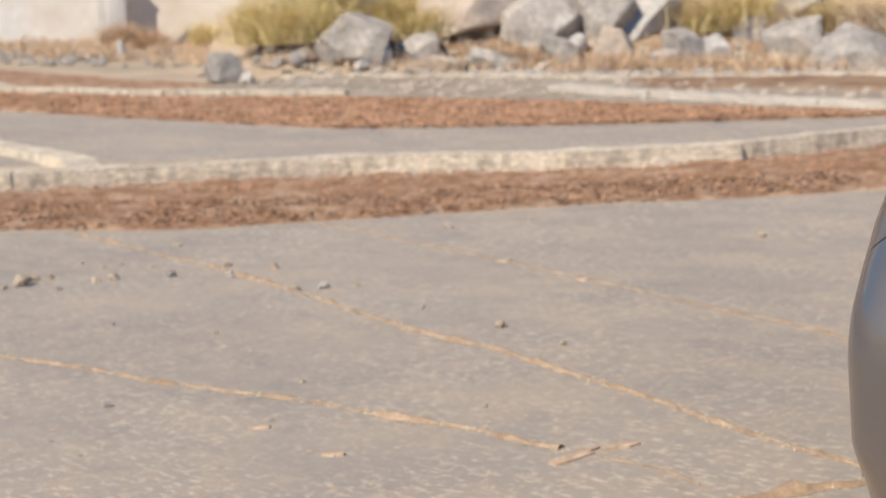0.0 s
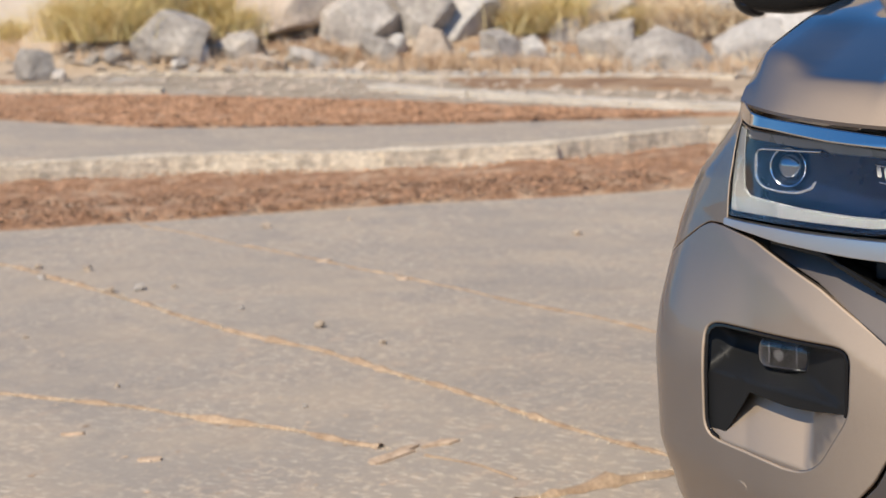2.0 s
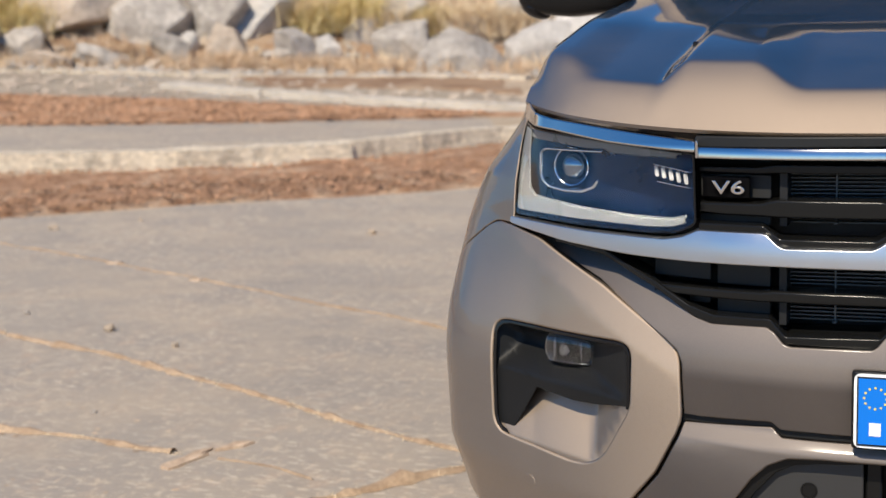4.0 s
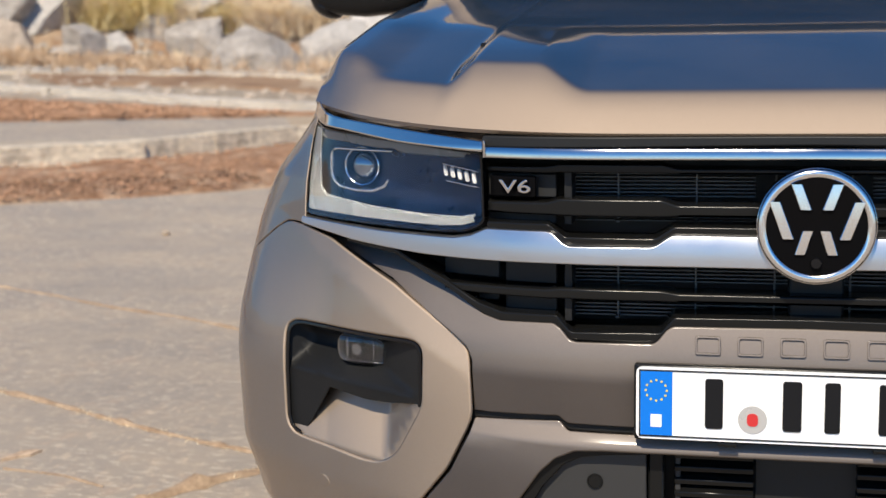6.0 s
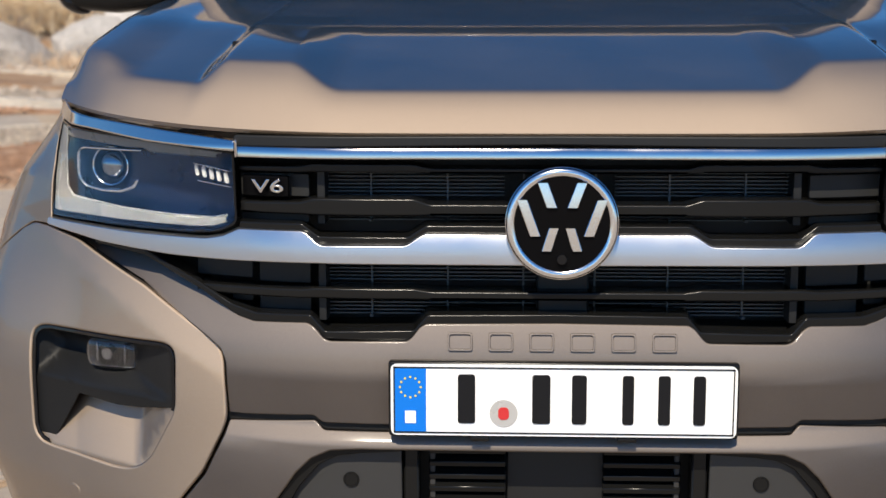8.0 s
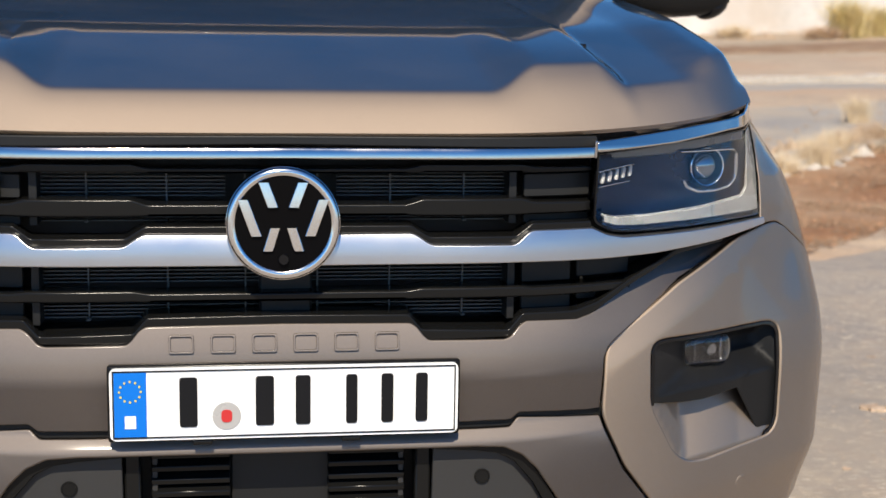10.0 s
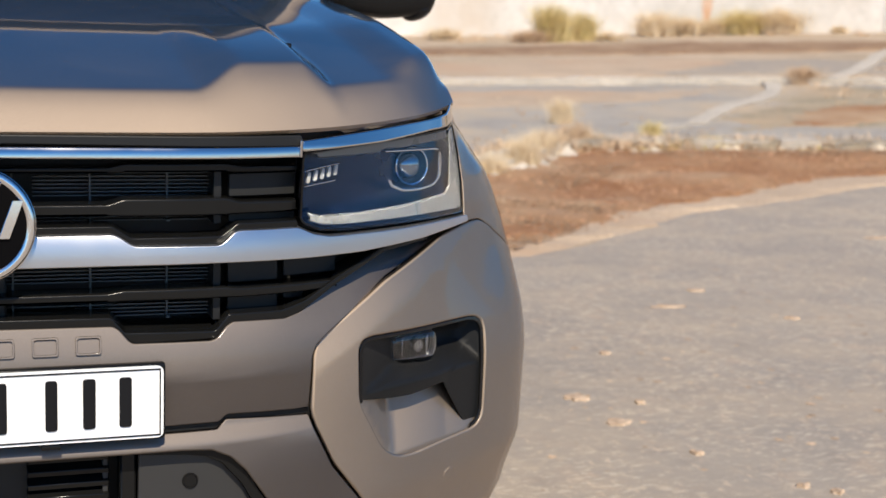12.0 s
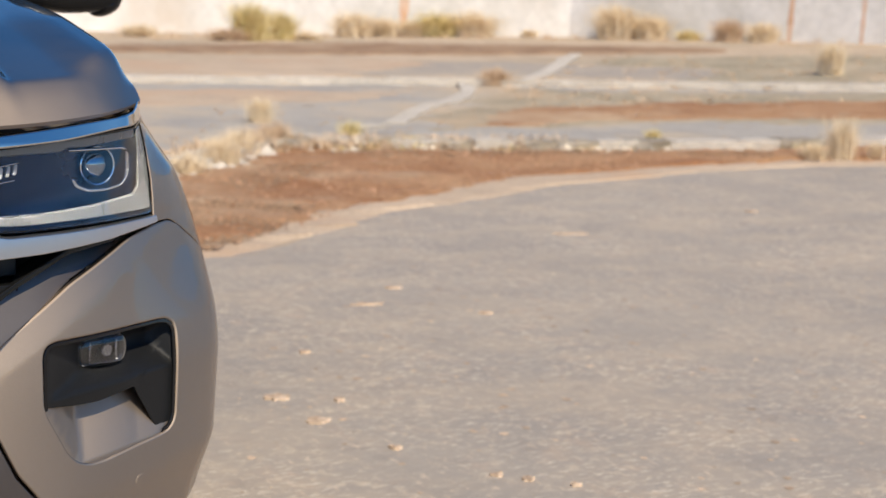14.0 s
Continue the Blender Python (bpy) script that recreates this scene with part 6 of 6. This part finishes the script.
for sd in SIDES:
    fd = part("fender", skin(FENDER, (), 0.0, 0.014, 0.03, fender_relief, 0.0018, 3, sd, soft=0.006), BRONZE, truck)
    bm = bmesh.new()
    prev = None
    for a in range(-5, 186, 8):
        row = []
        for rr, xo in ((0.50, 1.000), (0.505, 1.022), (0.545, 1.024), (0.56, 1.002), (0.50, 0.90)):
            row.append(bm.verts.new((sd * xo, YC + rr * math.cos(radians(a)), 0.41 + rr * math.sin(radians(a)))))
        if prev:
            for k in range(5):
                bm.faces.new((prev[k], prev[(k + 1) % 5], row[(k + 1) % 5], row[k]))
        prev = row
    bmesh.ops.recalc_face_normals(bm, faces=bm.faces[:])
    part("arch_flare", bm, BRONZE, fd)

# bonnet
HOOD_X = 0.862


def hood_front(x):
    a = np.abs(x)
    return 0.9 * np.maximum(0.0, a - 0.28) ** 2 + 0.012 + 2.0 * np.maximum(0.0, a - 0.74) ** 2


E_TAB = np.linspace(0, 1.3, 651)
RISE = np.cumsum(0.205 - 0.093 * ease(0.44, 0.62, E_TAB)) * E_TAB[1]
SHOULDER = ([-0.1, 0, 0.03, 0.06, 0.13, 0.22, 0.28, 0.37, 0.47, 0.62, 0.87, 1.1], [-0.06, 0, 0.026, 0.045, 0.074, 0.099, 0.112, 0.130, 0.148, 0.168, 0.195, 0.215])


FLANK = ([-0.1, 0, 0.07, 0.14, 0.2, 0.28, 0.37, 0.47, 0.62, 0.87, 1.1], [-0.065, 0, 0.048, 0.086, 0.100, 0.115, 0.132, 0.150, 0.169, 0.196, 0.216])


def hood_raw(a, e):
    """Height over the front edge: a steep lip, a crease where it ends, then a long slope; ridges on both sides."""
    dome = ease(0.335, 0.43, a) * (1 - ease(0.530, 0.585, a))
    edge = ease(0.69, 0.80, a)
    E = 0.082 + 0.070 * dome + 0.008 * ease(0.56, 0.60, a)

    def after(q):
        return 0.0580 + np.interp(q, E_TAB, RISE) - np.interp(0.082, E_TAB, RISE) + 0.026 * dome * (1 - ease(0.2, 0.75, q))
    u = e / E
    z = np.where(e < E, after(E) * (u + 0.09 * np.sin(np.pi * np.clip(u, 0, 1))), after(e))
    z = z * (1 - edge) + np.interp(e, *FLANK) * edge
    k = ease(0.835, 0.868, a)
    return z * (1 - k) + np.interp(e, *SHOULDER) * k


def hood_z(x, y):
    a = np.abs(np.asarray(x, float))
    e = y - hood_front(a)
    w = np.minimum(0.010 + 0.018 * ease(0.66, 0.80, a), 0.5 * np.maximum(e, 0))
    z = sum(hood_raw(a, e + k * w) for k in (-1, -0.5, 0, 0.5, 1)) / 5
    groove = -0.004 * np.exp(-((a - 0.562) / 0.012) ** 2) * ease(0.12, 0.3, e)
    return 1.0985 + 0.030 * (a / 0.84) ** 4 + z + groove - 0.020 * np.clip((a - 0.825) / 0.037, 0, 1) ** 2 * ease(0.0, 0.1, e)


nx, ny = 260, 110
fs = []
gx, gv = np.meshgrid(np.linspace(-HOOD_X, HOOD_X, nx + 1), (np.arange(ny + 1) / ny) ** 1.5)
gy = hood_front(gx) + (1.24 - hood_front(gx)) * gv
gz = hood_z(gx, gy)
gx = gx * (1 - 0.016 * (1 - ease(0.0, 0.22, gy - hood_front(gx))))
vs = np.stack([gx, gy, gz], -1).reshape(-1, 3).tolist()
for j in range(ny):
    for i in range(nx):
        a = j * (nx + 1) + i
        fs.append((a, a + 1, a + nx + 2, a + nx + 1))
n0 = len(vs)
for i in range(nx + 1):
    vs.append((vs[i][0], vs[i][1] + 0.004, vs[i][2] - 0.006))
for i in range(nx + 1):
    vs.append((vs[i][0] * 0.99, vs[i][1] + 0.05, vs[i][2] - 0.012))
for i in range(nx):
    fs += [(n0 + i, n0 + i + 1, i + 1, i), (n0 + nx + 1 + i, n0 + nx + 2 + i, n0 + i + 1, n0 + i)]
for sd, col in ((-1, 0), (1, nx)):
    n1 = len(vs)
    for j in range(ny + 1):
        q = vs[j * (nx + 1) + col]
        vs.append((q[0] * 0.985, q[1] + 0.01, q[2] - 0.03))
    for j in range(ny):
        a, b = j * (nx + 1) + col, (j + 1) * (nx + 1) + col
        fs.append((a, b, n1 + j + 1, n1 + j) if sd < 0 else (b, a, n1 + j, n1 + j + 1))
hood = mesh("bonnet", vs, fs, BRONZE, truck, "bronze-beige bonnet with raised ridges", smooth=50)
for sd in SIDES:
    bm = bmesh.new()
    for y in (0.44,):
        box(bm, sd * 0.556 - 0.004, sd * 0.556 + 0.004, y - 0.03, y + 0.03, float(hood_z(0.556, y)) - 0.012, float(hood_z(0.556, y)) + 0.002, 0.002, 1)
    part("bonnet_slot", bm, GLOSS, hood)
bm = bmesh.new()
box(bm, -0.70, 0.70, 0.32, 0.9, 0.95, 1.06)
box(bm, -0.70, 0.70, 0.32, 0.9, 0.45, 0.95)
part("engine_bay", bm, MATT, truck)

# cab, bed, wheels and mirrors


def lofted(sections, material, name, parent, label="", smooth=35):
    """Sections are lists of (x, y, z) with equal counts, capped at both ends."""
    bm = bmesh.new()
    rows = [[bm.verts.new(p) for p in sec] for sec in sections]
    n = len(rows[0])
    for a, b in zip(rows, rows[1:]):
        for i in range(n):
            j = (i + 1) % n
            bm.faces.new((a[i], a[j], b[j], b[i]))
    bm.faces.new(list(reversed(rows[0])))
    bm.faces.new(rows[-1])
    bmesh.ops.recalc_face_normals(bm, faces=bm.faces[:])
    return part(name, bm, material, parent, label, smooth)


def section(y, half_lo, half_hi, z_lo, z_hi, dy=0.0):
    pts = [(half_lo, z_lo), (half_lo + 0.02, z_lo + 0.25), (half_lo + 0.01, (z_lo + z_hi) / 2), (half_hi, z_hi - 0.06), (half_hi - 0.06, z_hi)]
    pts = pts + [(-x, z) for x, z in reversed(pts)]
    return [(x, y + dy * (z - z_lo) / (z_hi - z_lo), z) for x, z in pts]


cab = lofted([section(1.92, 0.92, 0.88, 0.42, 1.235), section(3.66, 0.92, 0.90, 0.42, 1.26)], BRONZE, "cab", truck, "bronze-beige double cab")
lofted([[(sx * a, y, z) for sx, a in ((1, w0), (1, w1), (-1, w1), (-1, w0)) for y, z in [(ya if a == w0 else yb, za if a == w0 else zb)]] for ya, yb, w0, w1, za, zb in ((1.27, 2.0, 0.80, 0.66, 1.295, 1.80), (3.66, 3.52, 0.86, 0.68, 1.255, 1.80))], SCREEN, "glasshouse", cab, "dark tinted glass")
bm = bmesh.new()
box(bm, -0.67, 0.67, 1.95, 3.53, 1.79, 1.86, 0.03, 3)
part("roof", bm, BRONZE, cab)
for sd in SIDES:
    bm = bmesh.new()
    d = Vector((sd * 0.66 - sd * 0.835, 0.77, 0.58))
    m = Matrix.Translation((sd * 0.7475, 1.565, 1.513)) @ d.to_track_quat("Z", "X").to_matrix().to_4x4()
    box(bm, -0.024, 0.024, -0.03, 0.03, -d.length / 2, d.length / 2, 0.01, 2, m)
    part("pillar", bm, BRONZE, cab)
    for y0, y1 in ((2.55, 2.63), (3.45, 3.62)):
        part("pillar", box(bmesh.new(), sd * 0.76 - 0.05, sd * 0.76 + 0.05, y0, y1, 1.24, 1.80, 0.01, 2, Matrix.Translation((sd * 0.76, 0, 1.5)) @ Matrix.Rotation(-sd * 0.32, 4, "Y") @ Matrix.Translation((-sd * 0.76, 0, -1.5))), BRONZE, cab)
    for y0, y1 in ((1.97, 2.78), (2.80, 3.60)):
        dr = part("door", box(bmesh.new(), sd * 0.935 - 0.012, sd * 0.935 + 0.012, y0, y1, 0.50, 1.20, 0.01, 2), BRONZE, cab)
        part("door_handle", box(bmesh.new(), sd * 0.955 - 0.012, sd * 0.955 + 0.012, y1 - 0.25, y1 - 0.05, 1.02, 1.05, 0.008, 2), BLACK, dr)
    bm = bmesh.new()
    box(bm, sd * 0.98 - 0.05, sd * 0.98 + 0.05, 1.9, 3.5, 0.36, 0.42, 0.02, 2)
    part("side_step", bm, CHARCOAL, truck)
    # mirror
    bm = bmesh.new()
    bmesh.ops.create_cube(bm, size=2.0)
    bmesh.ops.subdivide_edges(bm, edges=bm.edges[:], cuts=7, use_grid_fill=True)
    for v in bm.verts:
        u = v.co.copy()
        r = sum(abs(c) ** 5 for c in u) ** 0.2
        u = u / r
        wide = 1.0 if u.x * sd > 0 else 1.0 - 0.25 * abs(u.x)
        v.co = Vector((0.155 * u.x, 0.075 * u.y * wide, 0.10 + 0.105 * u.z * wide + (0.012 * u.x * sd if u.z < 0 else 0)))
    mi = part("wing_mirror", bm, BLACK, truck, "black wing mirror with a camera pod underneath", smooth=60)
    mi.location = (sd * 1.09, 1.60, 1.292)
    bm = bmesh.new()
    bmesh.ops.create_uvsphere(bm, u_segments=24, v_segments=12, radius=1.0, matrix=Matrix.Translation((sd * 0.108, -0.015, 0.022)) @ Matrix.Rotation(sd * -0.5, 4, "Y") @ Matrix.Diagonal((0.045, 0.05, 0.026, 1)))
    part("mirror_pod", bm, GLOSS, mi, smooth=60)
    bm = bmesh.new()
    ring(bm, 0.094, 0.0016, Matrix.Translation((-sd * 0.05, 0, 0.10)) @ Matrix.Rotation(radians(90), 4, "Y") @ Matrix.Diagonal((1.06, 0.76, 1, 1)), 40, 6)
    part("mirror_seam", bm, MATT, mi)
    bm = bmesh.new()
    box(bm, -0.11, 0.11, -0.03, 0.05, -0.02, 0.06, 0.018, 4, Matrix.Translation((-sd * 0.2, 0.06, 0.03)) @ Matrix.Rotation(sd * 0.12, 4, "Y"))
    part("mirror_arm", bm, BLACK, mi)
part("cowl", box(bmesh.new(), -0.80, 0.80, 1.235, 1.30, 1.20, 1.30, 0.01, 2), MATT, truck)
bed = lofted([section(3.70, 0.91, 0.90, 0.50, 1.28), section(5.28, 0.91, 0.90, 0.50, 1.30)], BRONZE, "load_bed", truck)
part("bed_liner", box(bmesh.new(), -0.78, 0.78, 3.78, 5.2, 1.285, 1.31, 0.004, 1), MATT, bed)
part("underbody", box(bmesh.new(), -0.72, 0.72, 0.35, 5.2, 0.34, 0.52, 0.02, 2), MATT, truck)
part("rear_bumper", box(bmesh.new(), -0.92, 0.92, 5.26, 5.38, 0.45, 0.68, 0.02, 3), GRAPHITE, truck)
for sd in SIDES:
    for y in (YC, 4.25):
        bm = bmesh.new()
        m = Matrix.Translation((sd * 0.86, y, 0.402)) @ Matrix.Rotation(radians(90), 4, "Y")
        prof = [(0.26, -0.12), (0.37, -0.128), (0.397, -0.112), (0.402, -0.06), (0.402, 0.06), (0.397, 0.112), (0.37, 0.128), (0.26, 0.12)]
        seg = 64
        rows = [[bm.verts.new(m @ Vector(((r + (0.006 if k % 2 and r > 0.38 else 0) - 0.006) * math.cos(2 * math.pi * k / seg), (r + (0.006 if k % 2 and r > 0.38 else 0) - 0.006) * math.sin(2 * math.pi * k / seg), h))) for r, h in prof] for k in range(seg)]
        for k in range(seg):
            a, b = rows[k], rows[(k + 1) % seg]
            for i in range(len(prof)):
                j = (i + 1) % len(prof)
                bm.faces.new((a[i], b[i], b[j], a[j]))
        bmesh.ops.recalc_face_normals(bm, faces=bm.faces[:])
        wheel = part("wheel", bm, TYRE, truck, "black all-terrain tyre")
        bm = bmesh.new()
        tube(bm, 0.262, 0.262, 0.20, m, 48)
        part("rim", bm, CHARCOAL, wheel)
        for k in range(6):
            bm = bmesh.new()
            box(bm, -0.03, 0.03, 0.03, 0.25, -0.012, 0.012, 0.006, 1, m @ Matrix.Translation((0, 0, sd * 0.108)) @ Matrix.Rotation(k * math.pi / 3, 4, "Z"))
            part("spoke", bm, ALLOY, wheel)
